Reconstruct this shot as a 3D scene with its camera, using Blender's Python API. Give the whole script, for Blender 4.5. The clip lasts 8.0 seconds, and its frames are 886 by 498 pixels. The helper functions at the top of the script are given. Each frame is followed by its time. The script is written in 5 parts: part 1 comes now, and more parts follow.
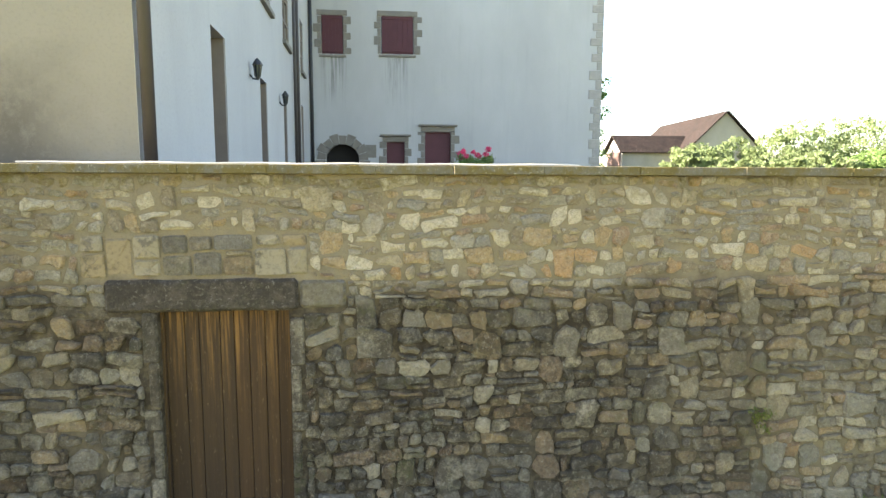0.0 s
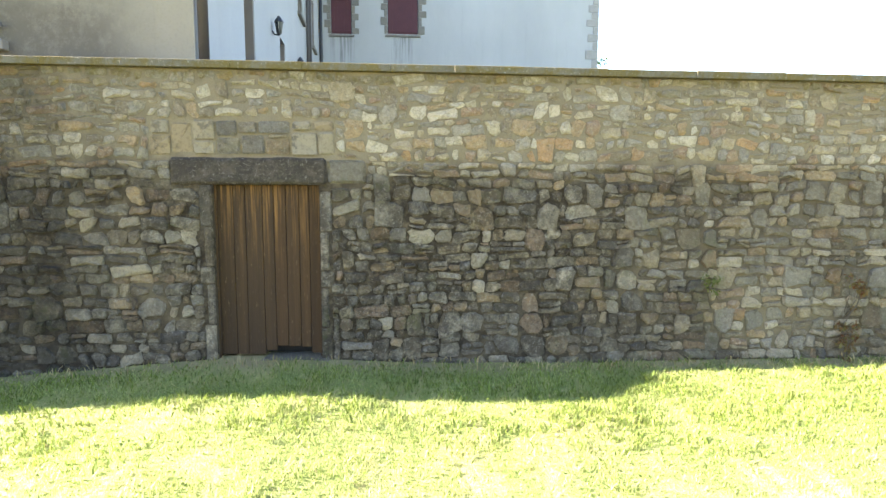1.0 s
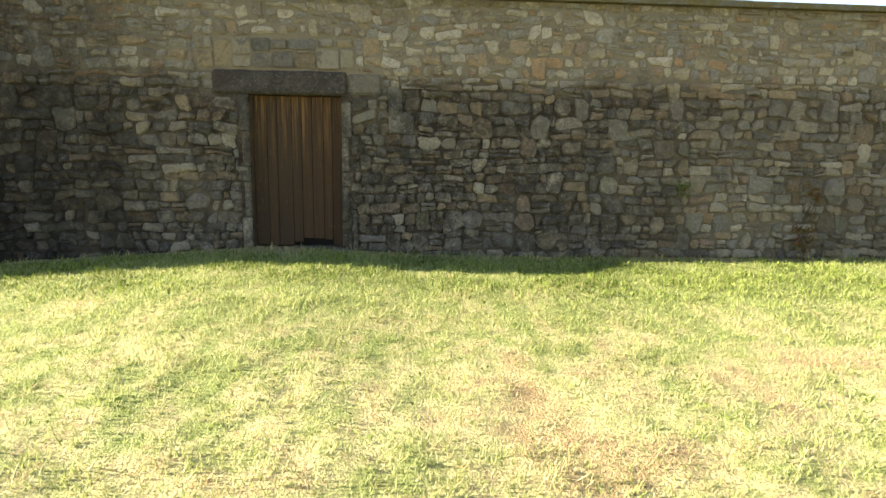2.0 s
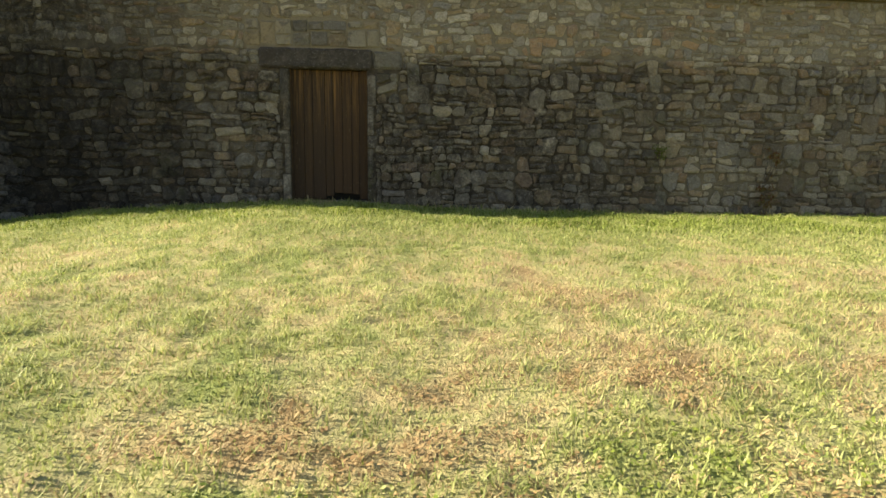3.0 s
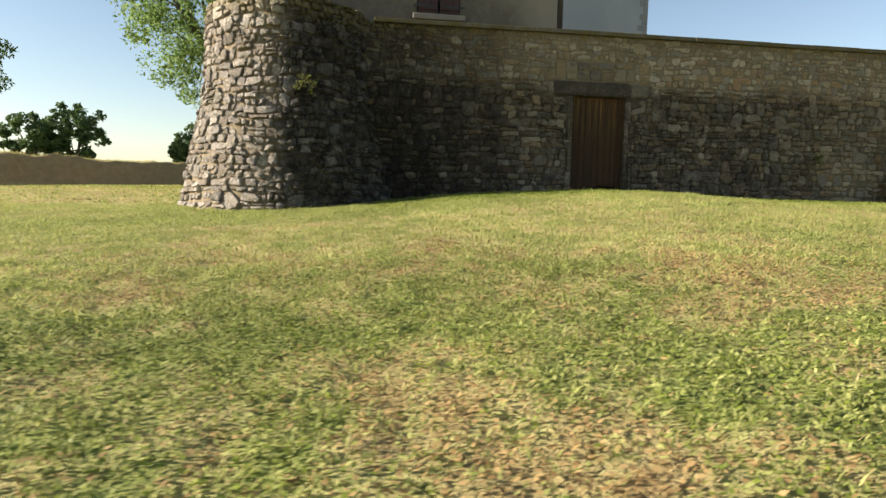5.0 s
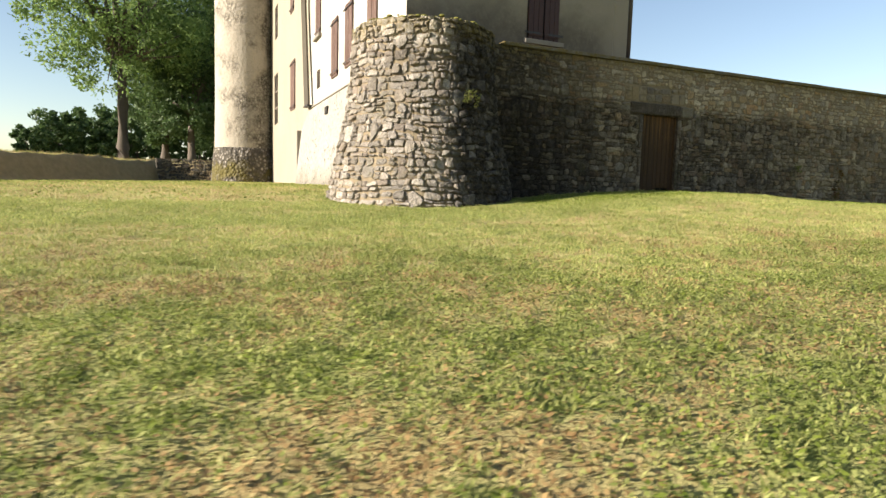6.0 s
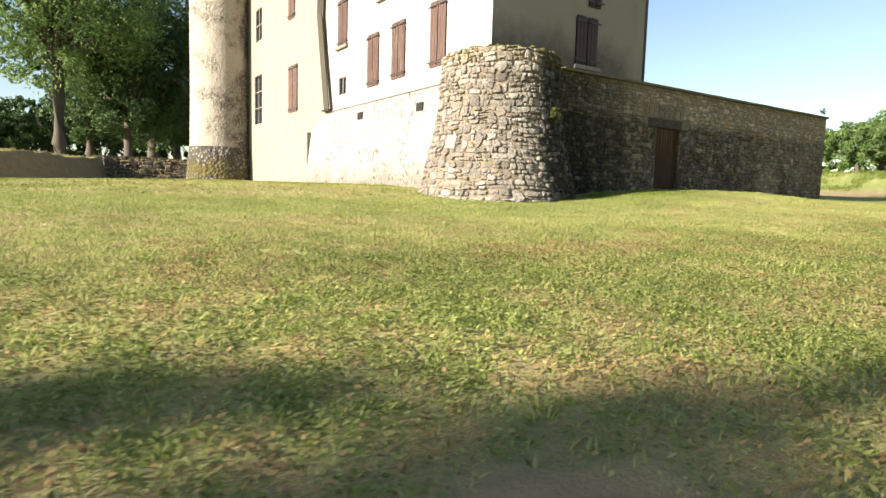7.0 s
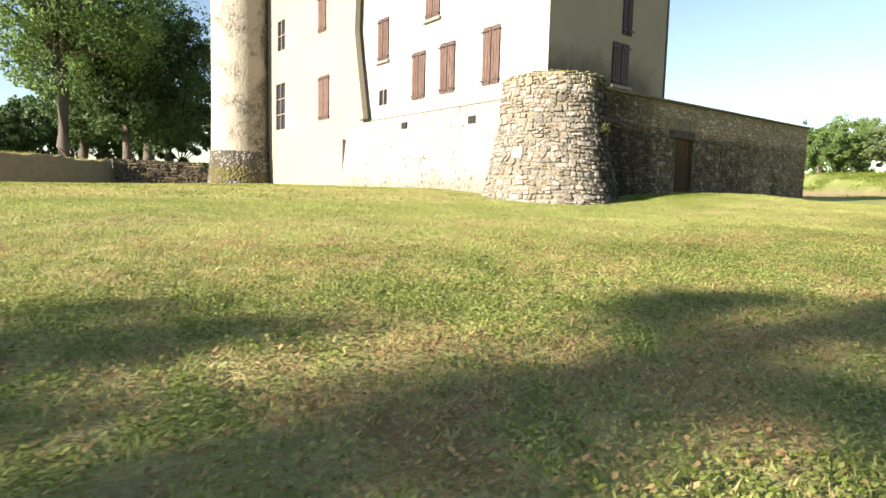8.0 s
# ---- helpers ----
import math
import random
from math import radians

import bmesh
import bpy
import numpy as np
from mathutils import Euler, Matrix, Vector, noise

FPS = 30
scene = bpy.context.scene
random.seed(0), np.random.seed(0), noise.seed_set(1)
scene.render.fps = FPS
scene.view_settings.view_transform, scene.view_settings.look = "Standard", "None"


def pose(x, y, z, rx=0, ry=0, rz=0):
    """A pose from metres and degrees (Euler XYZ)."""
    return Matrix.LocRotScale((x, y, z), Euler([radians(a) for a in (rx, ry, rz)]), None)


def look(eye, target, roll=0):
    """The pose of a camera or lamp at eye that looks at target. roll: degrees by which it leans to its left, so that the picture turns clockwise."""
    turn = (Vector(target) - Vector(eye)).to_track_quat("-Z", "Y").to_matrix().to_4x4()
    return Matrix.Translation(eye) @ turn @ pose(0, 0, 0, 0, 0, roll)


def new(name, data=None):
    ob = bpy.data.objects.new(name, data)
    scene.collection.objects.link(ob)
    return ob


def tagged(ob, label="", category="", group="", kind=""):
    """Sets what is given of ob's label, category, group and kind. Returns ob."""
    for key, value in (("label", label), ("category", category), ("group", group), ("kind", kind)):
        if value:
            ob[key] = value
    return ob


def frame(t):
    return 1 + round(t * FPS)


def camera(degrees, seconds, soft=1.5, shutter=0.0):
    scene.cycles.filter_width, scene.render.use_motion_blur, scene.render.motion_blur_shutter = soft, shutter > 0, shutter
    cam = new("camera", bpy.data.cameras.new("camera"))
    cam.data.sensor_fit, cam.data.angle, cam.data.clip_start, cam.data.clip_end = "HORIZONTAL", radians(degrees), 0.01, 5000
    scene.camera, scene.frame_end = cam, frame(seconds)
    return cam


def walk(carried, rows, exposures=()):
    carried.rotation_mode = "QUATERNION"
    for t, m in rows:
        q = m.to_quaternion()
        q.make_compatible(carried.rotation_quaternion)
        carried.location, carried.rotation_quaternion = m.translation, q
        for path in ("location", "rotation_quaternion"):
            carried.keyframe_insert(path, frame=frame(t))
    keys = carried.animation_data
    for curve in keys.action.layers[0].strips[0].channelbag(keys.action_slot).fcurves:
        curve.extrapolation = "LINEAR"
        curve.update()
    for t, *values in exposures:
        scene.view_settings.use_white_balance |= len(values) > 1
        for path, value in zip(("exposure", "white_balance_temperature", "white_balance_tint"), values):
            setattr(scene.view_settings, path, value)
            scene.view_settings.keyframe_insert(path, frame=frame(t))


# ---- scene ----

cam = camera(73.7, 8.0, shutter=0.07)

PATH = [
    (0, (2.083, -5.646, 3.196), (2.289, -3.67, 2.966), 0.2),
    (0.5, (2.02, -6.358, 2.594), (2.22, -4.381, 2.37), 0.1),
    (1, (1.958, -6.998, 1.992), (2.153, -5.02, 1.771), 0.2),
    (1.5, (1.913, -7.599, 1.51), (2.098, -5.622, 1.264), 0.3),
    (2, (1.883, -8.193, 1.125), (2.054, -6.223, 0.83), 0.6),
    (2.2, (1.839, -8.421, 1.058), (2.014, -6.456, 0.727), 0.8),
    (3.3, (1.362, -10.135, 0.463), (1.52, -8.162, 0.181), 0.7),
    (3.5, (1.041, -10.451, 0.418), (1.204, -8.476, 0.145), 0.8),
    (4, (-0.308, -11.16, 0.257), (-0.105, -9.186, 0.009), 0.8),
    (4.5, (-2.27, -11.881, 0.062), (-2.041, -9.906, -0.158), 1.0),
    (5, (-4.809, -12.489, -0.137), (-4.493, -10.524, -0.333), 1.1),
    (5.2, (-5.999, -12.648, -0.168), (-5.596, -10.699, -0.362), 1.2),
    (6.3, (-12.975, -12.68, -0.221), (-12.073, -10.906, -0.417), 1.6),
    (6.5, (-14.121, -12.69, -0.256), (-13.154, -10.951, -0.45), 1.6),
    (7, (-16.633, -12.75, -0.349), (-15.541, -11.085, -0.54), 1.6),
    (7.5, (-18.745, -12.809, -0.354), (-17.577, -11.196, -0.541), 1.5),
    (8, (-20.586, -12.911, -0.295), (-19.39, -11.319, -0.484), 1.4),
]
EXPOSURE = [(0.0, 3.62, 6900, 14), (0.6, 3.85, 6600, 15), (1.2, 3.68, 6200, 16), (1.6, 3.14, 6400, 16), (2.1, 2.58, 6700, 15), (3.3, 1.9, 7000, 14), (4.2, 1.68, 7000, 14),
            (5.2, 1.55, 6900, 13), (6.4, 1.64, 6800, 13), (7.0, 1.74, 6700, 12), (8.0, 1.9, 6700, 12)]
walk(cam, [(t, look(eye, target, roll)) for t, eye, target, roll in PATH], exposures=EXPOSURE)

# ---- world and sun ----
SUN_EL, SUN_NORTH = 20.3, 2.0          # degrees above the horizon, and north of due west
world = bpy.data.worlds.new("sky")
scene.world = world
world.use_nodes = True
wn = world.node_tree
sky = wn.nodes.new("ShaderNodeTexSky")
sky.sky_type = "NISHITA"
sky.sun_disc = False
sky.sun_elevation = radians(SUN_EL)
sky.sun_rotation = radians(270 + SUN_NORTH)
sky.air_density, sky.dust_density, sky.ozone_density = 1.0, 0.4, 1.0
bg = wn.nodes["Background"]
bg.inputs["Strength"].default_value = 0.063
wn.links.new(sky.outputs[0], bg.inputs[0])
sun = new("sun", bpy.data.lights.new("sun", "SUN"))
sun.data.energy, sun.data.angle, sun.data.color = 5.0, radians(0.55), (1.0, 0.93, 0.82)
el, az = radians(SUN_EL), radians(SUN_NORTH)
to_sun = Vector((-math.cos(az) * math.cos(el), math.sin(az) * math.cos(el), math.sin(el)))
sun.matrix_world = look(to_sun * 100, (0, 0, 0))

# ---- building helpers ----
rng = np.random.default_rng(7)


def mesh_of(name, verts, faces, mat, smooth=False):
    me = bpy.data.meshes.new(name)
    me.from_pydata([tuple(v) for v in verts], [], faces)
    me.materials.append(mat)
    if smooth:
        me.polygons.foreach_set("use_smooth", [True] * len(me.polygons))
    me.update()
    return me


def under(ob, parent):
    if parent is not None:
        ob.parent = parent
        p, m = parent, Matrix()
        while p is not None:
            m = p.matrix_basis if p.parent is None else m
            p = p.parent
        if parent.parent is None:
            ob.matrix_parent_inverse = m.inverted()
    return ob


def piece(name, verts, faces, mat, parent=None, label="", smooth=False):
    ob = under(new(name, mesh_of(name, verts, faces, mat, smooth)), parent)
    return tagged(ob, label) if label else ob


def part(name, bm, mat, parent=None, label="", smooth=False):
    me = bpy.data.meshes.new(name)
    bmesh.ops.recalc_face_normals(bm, faces=bm.faces)
    bm.to_mesh(me)
    bm.free()
    me.materials.append(mat)
    if smooth:
        me.polygons.foreach_set("use_smooth", [True] * len(me.polygons))
    ob = under(new(name, me), parent)
    return tagged(ob, label) if label else ob


def base(name, x, y, z, label, category, group="", kind=""):
    ob = new(name)
    ob.empty_display_size = 0.2
    ob.location = (x, y, z)
    return tagged(ob, label, category, group, kind)


def box(bm, x0, x1, y0, y1, z0, z1, f=None, bevel=0.0):
    """A box in local axes, carried to its place by f."""
    f = f or (lambda x, y, z: (x, y, z))
    v = [bm.verts.new(f(x, y, z)) for x in (x0, x1) for y in (y0, y1) for z in (z0, z1)]
    quads = [(0, 1, 3, 2), (4, 6, 7, 5), (0, 4, 5, 1), (2, 3, 7, 6), (0, 2, 6, 4), (1, 5, 7, 3)]
    fs = [bm.faces.new([v[i] for i in q]) for q in quads]
    if bevel:
        es = list({e for fc in fs for e in fc.edges})
        bmesh.ops.bevel(bm, geom=es, offset=bevel, segments=1, affect="EDGES")
    return bm


def tube(bm, pts, radii, n=8):
    rings = []
    for i, p in enumerate(pts):
        p = Vector(p)
        a = Vector(pts[max(i - 1, 0)])
        b = Vector(pts[min(i + 1, len(pts) - 1)])
        q = (b - a).to_track_quat("Z", "Y")
        rings.append([bm.verts.new(p + q @ Vector((math.cos(k * 2 * math.pi / n) * radii[i], math.sin(k * 2 * math.pi / n) * radii[i], 0))) for k in range(n)])
    for a, b in zip(rings, rings[1:]):
        for k in range(n):
            bm.faces.new((a[k], a[(k + 1) % n], b[(k + 1) % n], b[k]))
    bm.faces.new(rings[0][::-1])
    bm.faces.new(rings[-1])
    return bm


def panel(u0, u1, v0, v1, holes, th, f):
    """A wall with openings that go through it: u along, d into the wall, v up, carried to its place by f."""
    us = sorted({u0, u1, *[h[0] for h in holes], *[h[1] for h in holes]})
    vs = sorted({v0, v1, *[h[2] for h in holes], *[h[3] for h in holes]})
    us = [u for u in us if u0 <= u <= u1]
    vs = [v for v in vs if v0 <= v <= v1]
    verts, faces = [], []

    def quad(*p):
        n = len(verts)
        verts.extend(f(*q) for q in p)
        faces.append((n, n + 1, n + 2, n + 3))

    def solid(i, j):
        if not (0 <= i < len(us) - 1 and 0 <= j < len(vs) - 1):
            return False
        u, v = (us[i] + us[i + 1]) / 2, (vs[j] + vs[j + 1]) / 2
        return not any(h[0] < u < h[1] and h[2] < v < h[3] for h in holes)

    for i in range(len(us) - 1):
        for j in range(len(vs) - 1):
            if not solid(i, j):
                continue
            a, b, c, d = us[i], us[i + 1], vs[j], vs[j + 1]
            quad((a, 0, c), (b, 0, c), (b, 0, d), (a, 0, d))
            quad((a, th, c), (a, th, d), (b, th, d), (b, th, c))
            if not solid(i - 1, j):
                quad((a, 0, c), (a, 0, d), (a, th, d), (a, th, c))
            if not solid(i + 1, j):
                quad((b, 0, c), (b, th, c), (b, th, d), (b, 0, d))
            if not solid(i, j - 1):
                quad((a, 0, c), (a, th, c), (b, th, c), (b, 0, c))
            if not solid(i, j + 1):
                quad((a, 0, d), (b, 0, d), (b, th, d), (a, th, d))
    return verts, faces


def field(x, y, scale, seed):
    """Smooth value noise in 0..1 on numpy arrays."""
    x, y = np.asarray(x, float) / scale + seed * 17.3, np.asarray(y, float) / scale - seed * 9.1
    i, j = np.floor(x), np.floor(y)
    a, b = x - i, y - j
    a, b = a * a * (3 - 2 * a), b * b * (3 - 2 * b)

    def h(p, q):
        return np.mod(np.sin(p * 127.1 + q * 311.7 + seed * 74.7) * 43758.5453, 1.0)
    return (h(i, j) * (1 - a) + h(i + 1, j) * a) * (1 - b) + (h(i, j + 1) * (1 - a) + h(i + 1, j + 1) * a) * b


def step(x, a, b):
    t = np.clip((np.asarray(x, float) - a) / (b - a), 0, 1)
    return t * t * (3 - 2 * t)


# ---- materials ----
class Nodes:
    """A short hand for node materials."""

    def __init__(self, name, rough=0.9, spec=0.3):
        self.mat = bpy.data.materials.new(name)
        self.mat.use_nodes = True
        self.t = self.mat.node_tree
        self.bsdf = self.t.nodes["Principled BSDF"]
        self.bsdf.inputs["Roughness"].default_value = rough
        self.bsdf.inputs["Specular IOR Level"].default_value = spec
        self.pos = self.add("ShaderNodeNewGeometry")

    def add(self, kind, **inputs):
        n = self.t.nodes.new(kind)
        for k, v in inputs.items():
            self.put(n, k.replace("_", " "), v)
        return n

    def put(self, n, key, v):
        if isinstance(v, bpy.types.NodeSocket):
            self.t.links.new(v, n.inputs[key])
        else:
            n.inputs[key].default_value = (*v, 1) if n.inputs[key].type == "RGBA" else v

    def noise(self, scale, detail=4.0, rough=0.6, squash=(1, 1, 1)):
        m = self.add("ShaderNodeVectorMath", Vector=self.pos.outputs["Position"])
        m.operation = "MULTIPLY"
        m.inputs[1].default_value = squash
        n = self.add("ShaderNodeTexNoise", Vector=m.outputs[0], Scale=scale, Detail=detail, Roughness=rough)
        return n.outputs["Fac"]

    def ramp(self, fac, stops, smooth=True):
        r = self.add("ShaderNodeValToRGB", Fac=fac)
        e = r.color_ramp.elements
        while len(e) < len(stops):
            e.new(0.5)
        for k, (p, c) in zip(e, stops):
            k.position = p
            k.color = (*c, 1) if not isinstance(c, (int, float)) else (c, c, c, 1)
        if not smooth:
            r.color_ramp.interpolation = "CONSTANT"
        return r.outputs["Color"]

    def mix(self, fac, a, b, mode="MIX"):
        n = self.t.nodes.new("ShaderNodeMix")
        n.data_type, n.blend_type = "RGBA", mode
        for key, v in ((0, fac), (6, a), (7, b)):
            if isinstance(v, bpy.types.NodeSocket):
                self.t.links.new(v, n.inputs[key])
            else:
                n.inputs[key].default_value = v if isinstance(v, (int, float)) else (*v, 1)
        return n.outputs[2]

    def math(self, op, a, b=0.0):
        n = self.t.nodes.new("ShaderNodeMath")
        n.operation = op
        self.put(n, 0, a)
        self.put(n, 1, b)
        return n.outputs[0]

    def axis(self, i):
        n = self.add("ShaderNodeSeparateXYZ", Vector=self.pos.outputs["Position"])
        return n.outputs[i]

    def island(self):
        return self.pos.outputs["Random Per Island"]

    def object_random(self):
        return self.add("ShaderNodeObjectInfo").outputs["Random"]

    def bump(self, height, strength=0.5, dist=0.02):
        b = self.add("ShaderNodeBump", Height=height, Strength=strength, Distance=dist)
        self.t.links.new(b.outputs[0], self.bsdf.inputs["Normal"])

    def done(self, color):
        self.put(self.bsdf, "Base Color", color)
        return self.mat


def plain(name, color, rough=0.8, vary=0.25, scale=6.0, spec=0.3, bump=0.2, squash=(1, 1, 1), metal=0.0):
    n = Nodes(name, rough, spec)
    n.bsdf.inputs["Metallic"].default_value = metal
    f = n.noise(scale, 5, 0.65, squash)
    g = n.noise(scale * 7, 3, 0.6, squash)
    c = n.mix(f, [k * (1 - vary) for k in color], [min(1, k * (1 + vary)) for k in color])
    c = n.mix(n.math("MULTIPLY", g, vary), c, [k * 0.5 for k in color])
    n.bump(g, bump, 0.01)
    return n.done(c)


STONE_HUES = [(0.0, (0.22, 0.185, 0.13)), (0.12, (0.35, 0.30, 0.205)), (0.26, (0.27, 0.25, 0.195)), (0.38, (0.42, 0.375, 0.275)), (0.5, (0.235, 0.222, 0.19)), (0.6, (0.335, 0.25, 0.145)),
              (0.68, (0.31, 0.285, 0.23)), (0.79, (0.48, 0.435, 0.335)), (0.90, (0.28, 0.20, 0.13)), (0.965, (0.36, 0.235, 0.125))]


def crust_and_shade(n, edge, bast=False):
    """Black crust in blotches below a ragged line, lighter at the east end, and crust with painted shade where wall and
    bastion meet.
    """
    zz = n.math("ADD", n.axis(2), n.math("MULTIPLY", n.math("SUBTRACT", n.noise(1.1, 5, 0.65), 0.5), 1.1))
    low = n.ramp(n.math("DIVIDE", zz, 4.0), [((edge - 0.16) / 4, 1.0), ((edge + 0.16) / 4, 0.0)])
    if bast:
        # East side, away from the sun: its shade painted in along with black crust.
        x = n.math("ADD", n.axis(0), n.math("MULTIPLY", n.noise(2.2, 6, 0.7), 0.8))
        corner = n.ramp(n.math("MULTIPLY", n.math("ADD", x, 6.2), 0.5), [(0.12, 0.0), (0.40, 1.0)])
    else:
        # Wall next to the bastion: dark crust, deepened with painted shade.
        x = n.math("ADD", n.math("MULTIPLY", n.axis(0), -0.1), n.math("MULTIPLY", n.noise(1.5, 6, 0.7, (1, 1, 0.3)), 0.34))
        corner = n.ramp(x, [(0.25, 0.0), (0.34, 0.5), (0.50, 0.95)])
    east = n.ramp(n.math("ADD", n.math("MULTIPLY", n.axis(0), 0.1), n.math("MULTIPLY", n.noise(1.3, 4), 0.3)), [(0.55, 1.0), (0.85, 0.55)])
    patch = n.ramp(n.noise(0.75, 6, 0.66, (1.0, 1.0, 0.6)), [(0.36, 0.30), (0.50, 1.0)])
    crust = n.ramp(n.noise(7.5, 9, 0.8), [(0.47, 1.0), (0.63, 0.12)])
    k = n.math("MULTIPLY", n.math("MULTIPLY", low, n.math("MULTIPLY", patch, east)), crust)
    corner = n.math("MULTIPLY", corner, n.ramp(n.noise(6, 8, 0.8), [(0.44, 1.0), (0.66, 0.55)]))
    dx, dz = n.math("SUBTRACT", n.axis(0), 7.0), n.math("MULTIPLY", n.math("SUBTRACT", n.axis(2), 0.3), 1.3)
    off = n.math("ADD", n.math("MULTIPLY", dx, dx), n.math("MULTIPLY", dz, dz))
    clean = n.ramp(n.math("ADD", n.math("MULTIPLY", off, 0.5), n.math("MULTIPLY", n.math("SUBTRACT", n.noise(2.6, 6, 0.7), 0.5), 1.3)), [(0.1, 0.4), (0.5, 1.0)])
    return n.math("MULTIPLY", low, clean), n.math("MULTIPLY", k, clean), corner


# near-black for the painted shade and crust of corner and bastion
SHADE_CRUST = (0.017, 0.0145, 0.012)


def stone(name, single, stained=1.0, light=1.0, edge=2.15, grey=0.0, bast=False):
    """Rubble stone: its own hue for each stone, mottling, lichen, the dark weathered zone of the old lower wall, and
    painted shade by the bastion.
    """
    n = Nodes(name, 0.93, 0.2)
    r = n.object_random() if single else n.island()
    c = n.ramp(r, [(p, [(k * (1 - grey) + sum(h) / 3 * grey) * light * w for k, w in zip(h, (1.06, 1.0, 0.95))]) for p, h in STONE_HUES], smooth=False)
    mott = n.noise(9, 7, 0.7)
    fine = n.noise(70, 6, 0.75)
    c = n.mix(n.ramp(mott, [(0.34, 0.55), (0.50, 0.0)]), c, [k * light for k in (0.20, 0.165, 0.11)])
    grain = n.noise(24, 6, 0.72)
    c = n.mix(n.ramp(grain, [(0.36, 0.45), (0.47, 0.0)]), c, [k * light for k in (0.135, 0.112, 0.08)])
    c = n.mix(n.ramp(grain, [(0.53, 0.0), (0.66, 0.45)]), c, [k * light for k in (0.50, 0.455, 0.355)])
    c = n.mix(n.ramp(n.noise(5, 5, 0.65), [(0.55, 0.0), (0.72, 0.35)]), c, [k * light for k in (0.38, 0.30, 0.17)])
    c = n.mix(n.ramp(fine, [(0.50, 0.0), (0.60, 0.45)]), c, (0.10, 0.085, 0.06))
    c = n.mix(n.ramp(n.noise(34, 7, 0.8), [(0.56, 0.0), (0.64, 0.45)]), c, [min(0.6, k * light) for k in (0.52, 0.485, 0.39)])
    low, k, corner = crust_and_shade(n, edge, bast)
    c = n.mix(n.math("MULTIPLY", low, 0.27 * stained), c, (0.178, 0.140, 0.10))
    pick = n.math("FRACT", n.math("MULTIPLY", r, 7.31))
    own = n.ramp(pick, [(0.0, 1.0), (0.6, 0.95), (0.85, 0.6), (1.0, 0.2)])
    c = n.mix(n.math("MULTIPLY", n.math("MULTIPLY", low, stained), n.ramp(pick, [(0.0, 0.55), (0.3, 0.2), (0.6, 0.0)])), c, (0.075, 0.064, 0.05))
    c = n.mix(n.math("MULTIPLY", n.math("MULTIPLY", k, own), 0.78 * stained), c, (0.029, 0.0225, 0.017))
    c = n.mix(n.math("MULTIPLY", n.math("MULTIPLY", low, stained), n.ramp(n.noise(27, 6, 0.75), [(0.57, 0.0), (0.64, 0.55)])), c, (0.34, 0.315, 0.26))
    moss = n.ramp(n.noise(1.4, 5), [(0.54, 0.0), (0.68, 0.55)])
    c = n.mix(n.math("MULTIPLY", n.math("MULTIPLY", moss, low), n.ramp(n.noise(12, 6, 0.75), [(0.42, 0.0), (0.58, 1.0)])), c, (0.085, 0.092, 0.028))
    c = n.mix(n.math("MULTIPLY", corner, n.ramp(pick, [(0.0, 1.0), (0.7, 0.94), (1.0, 0.72)])), c, SHADE_CRUST)
    band = n.ramp(n.math("DIVIDE", n.math("ADD", n.axis(2), n.math("MULTIPLY", n.noise(2.2, 4), 0.4)), 4.0), [(0.79, 0.0), (0.845, 0.75)])
    c = n.mix(n.math("MULTIPLY", band, n.ramp(n.noise(11, 5, 0.7), [(0.4, 0.1), (0.6, 1.0)])), c, (0.17, 0.135, 0.04))
    n.bump(n.math("ADD", n.math("ADD", mott, grain), n.math("MULTIPLY", fine, 0.6)), 1.0, 0.05)
    return n.done(c)


def mortar(name, edge=2.15, stained=1.0, light=1.0, bast=False):
    n = Nodes(name, 0.96, 0.1)
    c = n.mix(n.noise(6, 7, 0.7), [k * light for k in (0.155, 0.125, 0.08)], [k * light for k in (0.275, 0.225, 0.15)])
    c = n.mix(n.ramp(n.noise(60, 6, 0.8), [(0.5, 0.0), (0.6, 0.4)]), c, [k * light for k in (0.11, 0.09, 0.06)])
    low, k, corner = crust_and_shade(n, edge, bast)
    c = n.mix(n.math("MULTIPLY", low, n.math("MULTIPLY", n.ramp(n.noise(3.5, 6, 0.7), [(0.35, 1.0), (0.62, 0.4)]), 0.8 * stained)), c, (0.108, 0.084, 0.057))
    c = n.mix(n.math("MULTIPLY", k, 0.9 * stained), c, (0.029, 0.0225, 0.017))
    c = n.mix(n.math("MULTIPLY", corner, 0.97), c, SHADE_CRUST)
    n.bump(n.math("ADD", n.noise(12, 5), n.noise(50, 5, 0.7)), 0.9, 0.025)
    return n.done(c)


